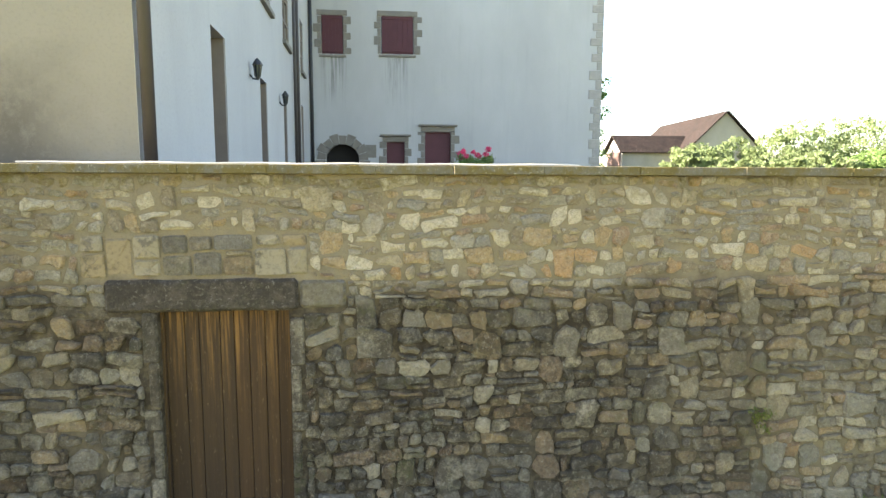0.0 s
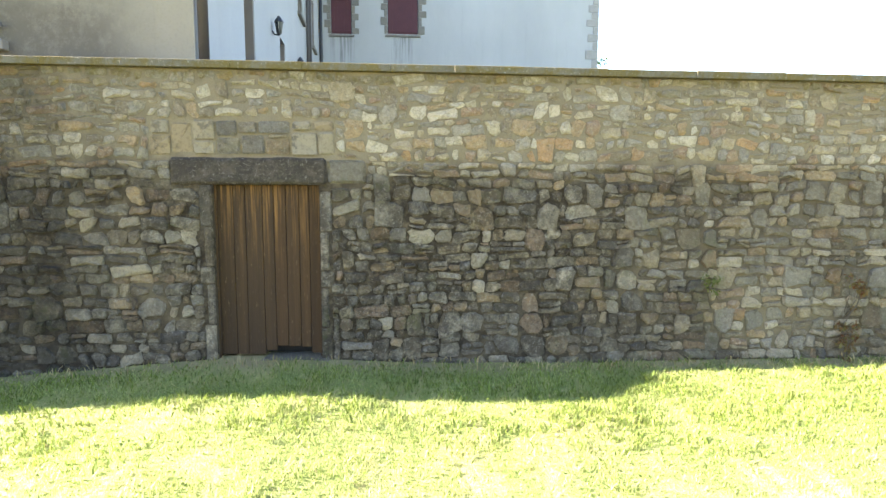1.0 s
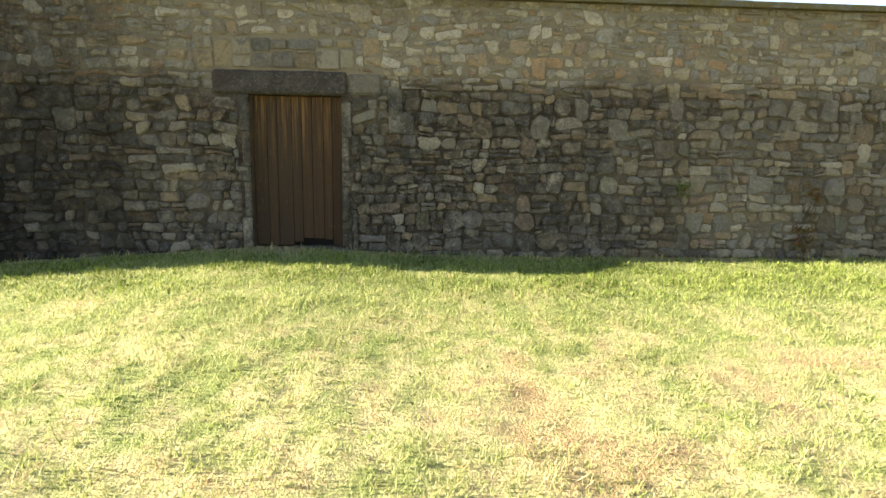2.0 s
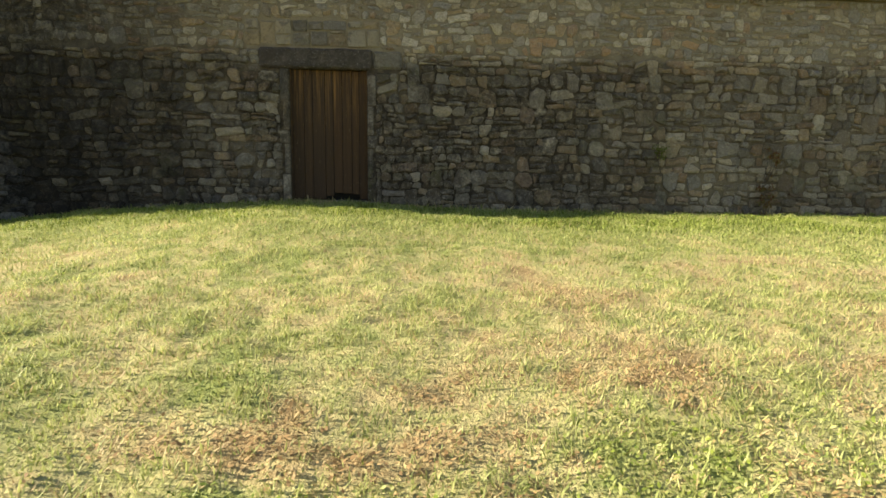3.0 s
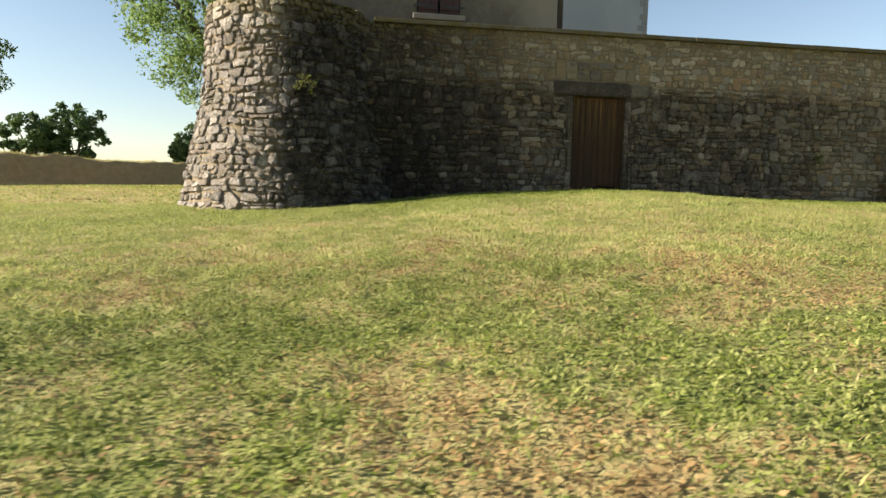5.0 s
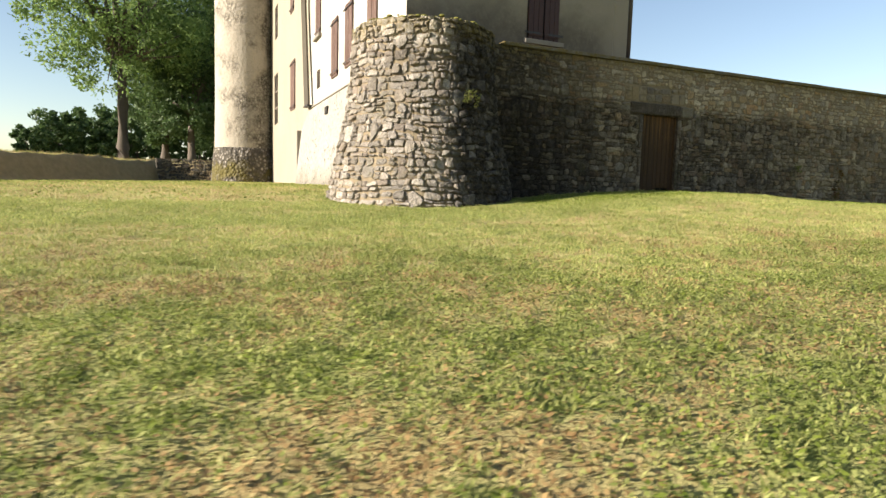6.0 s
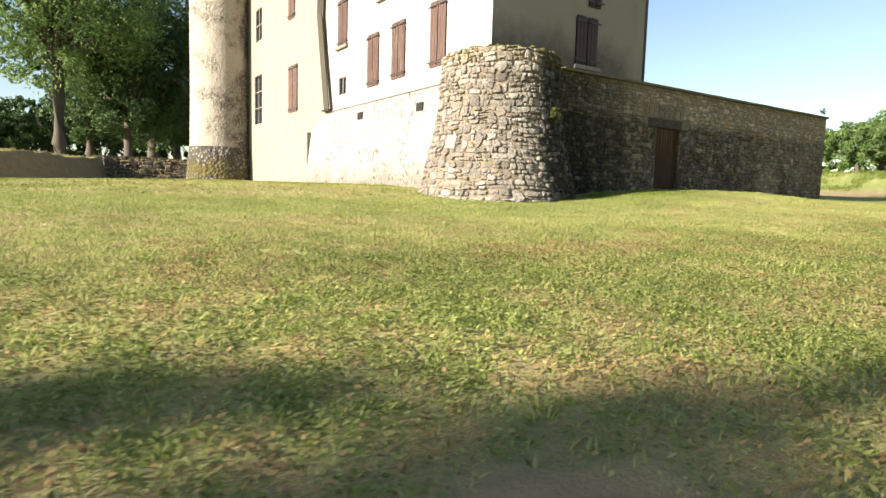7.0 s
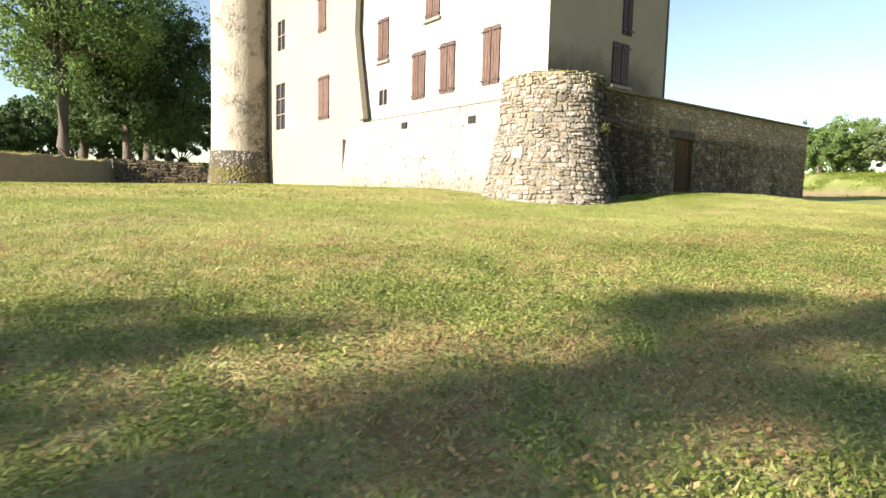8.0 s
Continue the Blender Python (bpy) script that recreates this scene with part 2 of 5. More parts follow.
def stucco(name, a, b, stain=(0.2, 0.19, 0.17), low=None, patchy=0.25, bump=0.25, specks=0.0, streaks=0.0, runs=False, west=None):
    """Lime render with cloudy tone, fine grain and, below a height, damp stains with a ragged edge."""
    n = Nodes(name, 0.93, 0.15)
    c = n.mix(n.ramp(n.noise(0.45, 5, 0.6, (1, 1, 0.5)), [(0.3, 0.0), (0.7, 1.0)]), a, b)
    c = n.mix(n.ramp(n.noise(30, 4), [(0.5, 0.0), (0.75, patchy)]), c, [k * 0.6 for k in a])
    if low:
        zz = n.math("ADD", n.axis(2), n.math("MULTIPLY", n.math("SUBTRACT", n.noise(0.9, 6, 0.7), 0.5), 1.5))
        m = n.ramp(n.math("DIVIDE", zz, 12.0), [((low - 0.45) / 12, 0.85), ((low + 0.3) / 12, 0.0)])
        if west:
            m = n.math("MULTIPLY", m, n.ramp(n.math("MULTIPLY", n.math("ADD", n.axis(0), n.math("MULTIPLY", n.noise(0.8, 4), 1.2)), -0.1), [(west[0], 0.12), (west[1], 1.0)]))
        c = n.mix(n.math("MULTIPLY", m, n.ramp(n.noise(7, 8, 0.8), [(0.36, 0.65), (0.52, 1.0)])), c, stain)
    if streaks:
        m = n.math("MULTIPLY", n.ramp(n.noise(1.6, 6, 0.7, (3, 3, 0.16)), [(0.52, 0.0), (0.72, streaks)]), n.ramp(n.noise(0.5, 4), [(0.4, 0.2), (0.6, 1.0)]))
        if runs:
            # soot runs that start at the sills of the two upper windows
            spot = n.math("ABSOLUTE", n.math("SUBTRACT", n.math("ABSOLUTE", n.math("SUBTRACT", n.axis(0), 1.5)), 1.2))
            spot = n.ramp(n.math("ADD", spot, n.math("MULTIPLY", n.noise(2.5, 3), 0.3)), [(0.35, 1.0), (0.75, 0.0)])
            fall = n.ramp(n.math("ADD", n.math("MULTIPLY", n.axis(2), 0.1), n.math("MULTIPLY", n.noise(2.5, 4, 0.6, (3, 3, 0.2)), 0.2)), [(0.70, 0.0), (0.89, 1.0), (0.93, 1.0), (0.94, 0.0)])
            m = n.math("MAXIMUM", n.math("MULTIPLY", n.math("MULTIPLY", spot, fall), n.ramp(n.noise(3.2, 6, 0.7, (3, 3, 0.12)), [(0.42, 0.0), (0.62, streaks)])), n.math("MULTIPLY", m, 0.12))
        c = n.mix(m, c, (0.14, 0.14, 0.13))
    if specks:
        m = n.math("MULTIPLY", n.ramp(n.noise(6, 6, 0.75), [(0.54, 0.0), (0.60, specks)]), n.ramp(n.noise(0.7, 4), [(0.40, 0.2), (0.56, 1.0)]))
        c = n.mix(m, c, (0.06, 0.053, 0.042))
    n.bump(n.noise(70, 4), bump, 0.01)
    return n.done(c)


def wood(name, a, b, worn=(0.36, 0.30, 0.2), squash=(14, 14, 0.7), rough=0.8):
    n = Nodes(name, rough, 0.25)
    r = n.object_random()
    g = n.noise(2.2, 6, 0.65, squash)
    c = n.mix(g, a, b)
    c = n.mix(n.math("MULTIPLY", r, 0.5), c, [k * 0.6 for k in a])
    c = n.mix(n.ramp(n.noise(3.1, 5, 0.7, squash), [(0.52, 0.0), (0.68, 0.75)]), c, worn)
    n.bump(g, 0.5, 0.01)
    return n.done(c)


def mossy_slab():
    n = Nodes("mossy_coping", 0.95, 0.1)
    c = n.mix(n.noise(3, 5), (0.085, 0.075, 0.055), (0.165, 0.15, 0.115))
    c = n.mix(n.ramp(n.noise(5, 6, 0.75), [(0.42, 0.0), (0.56, 0.85)]), c, (0.115, 0.088, 0.028))
    c = n.mix(n.ramp(n.noise(24, 6, 0.8), [(0.58, 0.0), (0.64, 0.7)]), c, (0.33, 0.31, 0.26))
    n.bump(n.noise(18, 6, 0.7), 0.9, 0.03)
    return n.done(c)


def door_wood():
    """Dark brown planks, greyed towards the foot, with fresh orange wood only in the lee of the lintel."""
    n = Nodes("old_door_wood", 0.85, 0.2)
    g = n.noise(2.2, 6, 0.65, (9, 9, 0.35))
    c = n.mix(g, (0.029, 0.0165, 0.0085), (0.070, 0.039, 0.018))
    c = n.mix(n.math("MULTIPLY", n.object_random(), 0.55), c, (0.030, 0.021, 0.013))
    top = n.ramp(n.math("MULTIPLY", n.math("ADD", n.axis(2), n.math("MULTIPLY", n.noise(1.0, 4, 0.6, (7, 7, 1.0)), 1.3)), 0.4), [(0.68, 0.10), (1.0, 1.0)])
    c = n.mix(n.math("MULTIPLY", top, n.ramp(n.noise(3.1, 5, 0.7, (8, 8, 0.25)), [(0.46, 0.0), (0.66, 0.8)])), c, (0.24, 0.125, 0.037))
    c = n.mix(n.ramp(n.noise(40, 5, 0.7, (1, 1, 0.3)), [(0.6, 0.0), (0.7, 0.5)]), c, (0.17, 0.12, 0.06))
    n.bump(g, 0.6, 0.012)
    return n.done(c)


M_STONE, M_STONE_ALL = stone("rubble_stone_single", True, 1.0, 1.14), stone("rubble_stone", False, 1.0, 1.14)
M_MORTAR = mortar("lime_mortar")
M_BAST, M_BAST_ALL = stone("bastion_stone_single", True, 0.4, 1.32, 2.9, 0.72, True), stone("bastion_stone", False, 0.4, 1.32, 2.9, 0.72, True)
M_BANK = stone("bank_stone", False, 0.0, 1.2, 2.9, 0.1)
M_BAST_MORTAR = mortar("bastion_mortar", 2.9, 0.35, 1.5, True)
M_LINTEL = stone("lintel_stone", True, 0.85, 0.65, 2.9, 0.6)
M_QUOIN = plain("pale_quoin_stone", (0.34, 0.32, 0.29), 0.9, 0.3, 5, bump=0.4)
M_DRESSED = plain("dressed_stone", (0.21, 0.19, 0.16), 0.9, 0.35, 5, bump=0.5)
M_OCHRE = stucco("ochre_ashlar", (0.18, 0.14, 0.085), (0.245, 0.188, 0.115), patchy=0.8, bump=0.8, specks=0.7)
M_BUFF = stucco("buff_ashlar", (0.18, 0.15, 0.105), (0.25, 0.21, 0.145), patchy=0.8, bump=0.8, specks=0.8)
M_SOOT = stone("sooty_ashlar", True, 0.42, 0.95, 3.4, 0.1)
M_COPING = mossy_slab()
M_WHITE = stucco("white_render", (0.355, 0.342, 0.325), (0.41, 0.395, 0.38), streaks=0.10)
M_REAR = stucco("streaked_grey_render", (0.375, 0.37, 0.36), (0.45, 0.445, 0.435), streaks=0.95, runs=True)
M_GREY = stucco("grey_barn_plaster", (0.22, 0.205, 0.175), (0.29, 0.27, 0.235))
M_CREAM = stucco("cream_render", (0.235, 0.208, 0.16), (0.275, 0.245, 0.19), specks=0.25)
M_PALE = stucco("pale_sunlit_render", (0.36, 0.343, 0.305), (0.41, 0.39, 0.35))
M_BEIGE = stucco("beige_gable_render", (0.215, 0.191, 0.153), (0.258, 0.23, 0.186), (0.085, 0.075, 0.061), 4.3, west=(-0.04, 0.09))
M_PLINTH = stucco("patched_plinth_render", (0.235, 0.222, 0.195), (0.30, 0.285, 0.252), (0.15, 0.137, 0.11), 0.4, 0.5, 0.9, 1.0)
M_SHUT = wood("weathered_shutter_wood", (0.066, 0.034, 0.027), (0.115, 0.072, 0.057), (0.20, 0.175, 0.15))
M_RED = plain("oxblood_shutter_paint", (0.088, 0.028, 0.034), 0.6, 0.2, 3)
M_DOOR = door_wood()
M_GABLE = plain("dark_shutter_paint", (0.045, 0.022, 0.021), 0.6, 0.3, 3)
M_LINING = plain("taupe_paint", (0.20, 0.165, 0.135), 0.7, 0.2, 4)
M_IRON = plain("black_iron", (0.02, 0.02, 0.022), 0.5, 0.2, 9, 0.5)
M_DARK = plain("dark_room", (0.02, 0.018, 0.016), 0.9, 0.2, 3)
M_PIPE = plain("brown_zinc_pipe", (0.05, 0.041, 0.038), 0.55, 0.3, 3, 0.5)
M_SHAFT = plain("weathered_wood_shaft", (0.082, 0.070, 0.052), 0.85, 0.4, 2, squash=(5, 5, 0.6))
M_BARK = plain("bark", (0.10, 0.083, 0.066), 0.95, 0.4, 5, bump=0.9, squash=(3, 3, 0.6))
def old_tiles():
    n = Nodes("old_roof_tiles", 0.95, 0.1)
    c = n.mix(n.ramp(n.noise(1.3, 7, 0.75), [(0.35, 0.0), (0.62, 1.0)]), (0.012, 0.0095, 0.0085), (0.030, 0.021, 0.0175))
    c = n.mix(n.ramp(n.noise(4.5, 6, 0.8), [(0.55, 0.0), (0.65, 0.8)]), c, (0.05, 0.046, 0.04))
    n.bump(n.noise(3.5, 4, 0.7, (1, 1, 3)), 1.0, 0.12)
    return n.done(c)


M_TILE = old_tiles()
glass = Nodes("window_glass", 0.05, 0.5)
M_GLASS = glass.done((0.03, 0.035, 0.04))


def leafy(name, dark, light, trans=0.35):
    n = Nodes(name, 0.6, 0.25)
    c = n.mix(n.island(), dark, light)
    c = n.mix(n.ramp(n.noise(0.6, 3), [(0.35, 0.0), (0.7, 0.5)]), c, [k * 0.55 for k in dark])
    tr = n.add("ShaderNodeBsdfTranslucent", Color=c)
    mx = n.add("ShaderNodeMixShader", Fac=trans)
    n.t.links.new(n.bsdf.outputs[0], mx.inputs[1])
    n.t.links.new(tr.outputs[0], mx.inputs[2])
    n.t.links.new(mx.outputs[0], n.t.nodes["Material Output"].inputs[0])
    return n.done(c)


M_LEAF = leafy("green_leaves", (0.10, 0.175, 0.05), (0.25, 0.35, 0.11), 0.5)
M_LEAF_DARK = leafy("dark_leaves", (0.040, 0.078, 0.028), (0.105, 0.165, 0.055), 0.35)
M_LEAF_LIGHT = leafy("light_leaves", (0.13, 0.175, 0.07), (0.26, 0.315, 0.14), 0.45)
M_GRASS = leafy("green_grass", (0.21, 0.255, 0.06), (0.50, 0.505, 0.185), 0.42)
M_STRAW = leafy("dry_grass", (0.31, 0.225, 0.09), (0.62, 0.50, 0.255), 0.35)
M_CLOVER = leafy("clover_leaves", (0.082, 0.122, 0.018), (0.265, 0.32, 0.05), 0.35)
M_THATCH = leafy("withered_leaves", (0.19, 0.115, 0.045), (0.52, 0.36, 0.155), 0.25)
M_PETAL = plain("pink_petals", (0.75, 0.06, 0.16), 0.6, 0.3, 20)
M_WEED = leafy("weed_leaves", (0.09, 0.11, 0.024), (0.20, 0.21, 0.05))
M_RUST = leafy("creeper_leaves", (0.14, 0.05, 0.02), (0.16, 0.15, 0.05))
M_CABLE = plain("pale_cable", (0.45, 0.43, 0.38), 0.6, 0.15, 5)
M_MOSS = plain("yellow_moss", (0.155, 0.15, 0.035), 0.95, 0.5, 14, bump=0.8)


def lawn():
    n = Nodes("lawn_soil_and_thatch", 0.95, 0.1)
    dry = n.add("ShaderNodeAttribute")
    dry.attribute_name = "dry"
    f = n.math("ADD", dry.outputs["Fac"], n.math("MULTIPLY", n.math("SUBTRACT", n.noise(5, 6, 0.7), 0.5), 0.9))
    c = n.ramp(f, [(0.05, (0.20, 0.235, 0.07)), (0.40, (0.36, 0.335, 0.14)), (0.66, (0.37, 0.31, 0.14)), (0.97, (0.30, 0.215, 0.10))])
    c = n.mix(n.ramp(n.noise(38, 5, 0.75), [(0.38, 0.4), (0.54, 0.0)]), c, (0.13, 0.12, 0.045))
    bare = n.add("ShaderNodeAttribute")
    bare.attribute_name = "bare"
    earth = n.mix(n.noise(2.5, 6, 0.7), (0.13, 0.10, 0.05), (0.36, 0.28, 0.17))
    c = n.mix(n.math("MULTIPLY", bare.outputs["Fac"], n.ramp(n.noise(1.3, 5, 0.7), [(0.3, 0.8), (0.6, 1.0)])), c, earth)
    n.bump(n.math("ADD", n.noise(60, 4), n.math("MULTIPLY", n.noise(9, 3), 1.0)), 0.7, 0.035)
    return n.done(c)


M_LAWN = lawn()
M_SOIL = plain("bare_earth", (0.24, 0.18, 0.12), 0.95, 0.35, 3, bump=0.7)

# ---- the ground: one sheet to the horizon ----
BANK_X = np.array([-2000, -80, -40, -24, -20.7, -13, -7, 10, 60, 2000.0])
BANK_Y = np.array([-300, 2, 16, 23.5, 28, 39.5, 39.3, 39.0, 50, 200.0])


def ground_z(x, y):
    x, y = np.asarray(x, float), np.asarray(y, float)
    foot = np.interp(x, [-14, -9, -6, -4, -2.8, 0, 1, 2, 4, 7, 10.4, 30], [-0.52, -0.52, -0.46, -0.36, -0.23, -0.1, -0.1, -0.18, -0.23, -0.25, -0.28, 0.1])
    even = np.interp(x, [-14, -6, -1, 4, 10.4, 30], [-0.52, -0.44, -0.16, -0.2, -0.28, 0.1])
    foot = foot + (even - foot) * step(y, -2.5, -6.0)
    south = np.interp(-y, [0, 3, 6, 9, 12, 20, 40, 2000], [0, -0.06, -0.28, -0.5, -0.68, -1.0, -1.4, -2.0])
    west = np.interp(-y, [0, 6, 12, 20, 40, 2000], [0, -0.3, -0.58, -0.9, -1.3, -2.0])
    south = south + (west - south) * step(x, -4.0, -8.5)
    north = np.interp(y, [0, 3, 6, 14, 24, 40, 200, 2000], [0, 0.2, 0.31, 0.40, 0.38, 0.22, 0.22, 0.22]) * step(x, 2, -6) * (1 - 0.55 * step(x, -10, -21))
    z = foot + np.where(y < 0, south, north)
    yb = np.interp(x, BANK_X, BANK_Y)
    slope = (np.interp(x + 1, BANK_X, BANK_Y) - np.interp(x - 1, BANK_X, BANK_Y)) / 2
    d = (y - yb) / np.sqrt(1 + slope * slope)
    z = z + (field(x, y, 0.8, 8) - 0.5) * 0.45 * step(d, -0.2, 0.5) * step(d, 2.2, 1.2)
    z = z + 1.85 * step(d, 0.0, 1.3) + 0.6 * step(d, 1.5, 30)
    z = z + 2.3 * step(x + 0.25 * y, 35, 45) * step(x, 22, 34)
    z = z + (field(x, y, 5.0, 3) - 0.5) * 0.10 + (field(x, y, 1.1, 4) - 0.5) * 0.02
    near = step(y, -3.6, -4.6) * step(x, 8.0, 6.5) * step(x, -25.0, -23.5) * step(y, -14.0, -12.8)
    z = z + near * ((field(x, y, 0.42, 5) - 0.5) * 0.018 + (field(x, y, 0.15, 6) - 0.5) * 0.032)
    return z


# parched (+) and lush (-) patches of the lawn: x, y, reach, strength
PATCHES = [(0.06, -9.04, 0.55, 0.4), (-1.47, -7.57, 0.6, 0.3), (0.62, -8.3, 0.4, 0.3), (-4.16, -10.9, 0.55, 0.4), (-4.72, -9.91, 0.35, 0.25), (-13.98, -10.65, 0.5, 0.4), (-11.7, -10.8, 0.9, 0.25),
           (-19.05, -8.4, 1.1, 0.3), (-1.45, -8.46, 0.8, 0.2), (2.5, -6.6, 0.9, 0.2), (2.18, -7.7, 0.6, -0.3), (1.12, -8.2, 0.45, -0.35), (-0.83, -8.76, 0.4, -0.3), (-4.13, -9.54, 0.5, -0.3), (-3.31, -10.6, 0.5, -0.35),
           (-18.43, -9.78, 0.5, -0.4), (-15.5, -10.06, 0.8, -0.35), (-13.6, -11.2, 0.6, -0.5), (-14.3, -9.2, 0.9, -0.35)]


def dryness(x, y):
    """0: green and clovery, 1: parched."""
    f = 0.15 * field(x, y * 1.8, 1.9, 11) + 0.22 * field(x, y * 1.3, 0.6, 12) + 0.06 * field(x, y * 2.6, 6.0, 13) + 0.26 * field(x, y, 0.2, 14) + 0.22 * field(x, y, 0.08, 15)
    # Drier up the slope: yellower grass, plus flat-view brightness put into the colour.
    d = (f - 0.5) * 2.4 + 0.43 + 0.14 * step(y, -9.5, -4.5) - 0.06 * step(y, -9.0, -11.0) - 0.42 * step(y, -4.6, -3.2) * step(y, 0.4, 0.0) - 0.5 * step(x, 18, 26) + 0.14 * step(x, -12, -17) * step(y, -9, -11)
    for px, py, reach, k in PATCHES:
        d = d + 0.75 * k * np.exp(-((x - px) ** 2 + (y - py) ** 2) / reach ** 2)
    return np.clip(d, 0, 1)


def bareness(x, y):
    """1 on the earth faces of the banks west and east of the lawn."""
    yb = np.interp(x, BANK_X, BANK_Y)
    slope = (np.interp(x + 1, BANK_X, BANK_Y) - np.interp(x - 1, BANK_X, BANK_Y)) / 2
    d = (y - yb) / np.sqrt(1 + slope * slope)
    q = x + 0.25 * y
    spot = 0.55 * (field(x, y, 0.5, 47) > 0.72) * np.exp(-((x + 13.0) / 1.8) ** 2 - ((y - 10.1) / 2.2) ** 2) + 1.3 * np.exp(-((x + 15.6) / 0.5) ** 2 - ((y + 11.8) / 0.25) ** 2) + 0.7 * (field(x, y, 0.3, 41) - 0.5) * np.exp(-((x + 15.7) / 1.6) ** 2 - ((y + 11.6) / 0.9) ** 2)
    return np.clip(spot + step(d, -0.1, 0.2) * step(d, 1.6, 1.2) + step(q, 35.2, 36) * step(q, 39, 37.5) * step(y, -14, -8) + 0.8 * step(y, -0.5, -0.2) * step(y, 0.4, 0.1) * step(x, -4.4, -3.6) * step(x, 11.4, 10.8) * (0.4 + 0.8 * field(x, y, 0.3, 43)), 0, 1)


def axis_steps(a, b, fine):
    mid = np.arange(a, b + fine, fine)
    out = np.cumsum(fine * 1.25 ** np.arange(1, 40))
    out = out[out < 2500]
    return np.concatenate([a - out[::-1], mid, b + out])


gx, gy = axis_steps(-32, 34, 0.45), axis_steps(-24, 50, 0.45)
gx = np.concatenate([gx[gx < -24.6], np.arange(-24.5, 7.6, 0.085), gx[gx > 7.7]])
gy = np.concatenate([gy[gy < -13.6], np.arange(-13.5, -3.4, 0.085), gy[gy > -3.3]])
GX, GY = np.meshgrid(gx, gy)
GZ = ground_z(GX, GY)
w, h = len(gx), len(gy)
idx = np.arange(w * h).reshape(h, w)
quads = np.stack([idx[:-1, :-1], idx[:-1, 1:], idx[1:, 1:], idx[1:, :-1]], -1).reshape(-1, 4)


def big_mesh(name, verts, faces, mat, smooth=False):
    """A mesh from numpy arrays; all faces have the same number of corners."""
    me = bpy.data.meshes.new(name)
    k = faces.shape[1]
    me.vertices.add(len(verts))
    me.vertices.foreach_set("co", np.ascontiguousarray(verts, np.float32).ravel())
    me.loops.add(faces.size)
    me.loops.foreach_set("vertex_index", np.ascontiguousarray(faces, np.int32).ravel())
    me.polygons.add(len(faces))
    me.polygons.foreach_set("loop_start", np.arange(0, faces.size, k, dtype=np.int32))
    me.polygons.foreach_set("use_smooth", np.full(len(faces), smooth))
    me.materials.append(mat)
    me.update(calc_edges=True)
    return me


gm = big_mesh("ground", np.stack([GX, GY, GZ], -1).reshape(-1, 3), quads, M_LAWN, True)
att = gm.attributes.new("dry", "FLOAT", "POINT")
att.data.foreach_set("value", np.asarray(dryness(GX, GY), np.float32).ravel())
att = gm.attributes.new("bare", "FLOAT", "POINT")
att.data.foreach_set("value", np.asarray(bareness(GX, GY), np.float32).ravel())
ground = tagged(new("ground", gm), "mown lawn, sun-dried in patches, sloping away from the wall", "lawn", kind="structure")


# ---- rubble masonry ----
def warp(u, v, seed):
    """A smooth sideways and upward shift that keeps courses from running straight."""
    a = noise.noise(Vector((u * 1.1, v * 1.6, seed * 3.7))) * 0.06 + noise.noise(Vector((u * 4.1, v * 5.3, seed * 3.7 + 9))) * 0.022
    b = noise.noise(Vector((u * 0.8, v * 1.3, seed * 5.1 + 4))) * 0.07 + noise.noise(Vector((u * 3.7, v * 4.3, seed * 5.1 + 7))) * 0.026
    return u + a, v + b


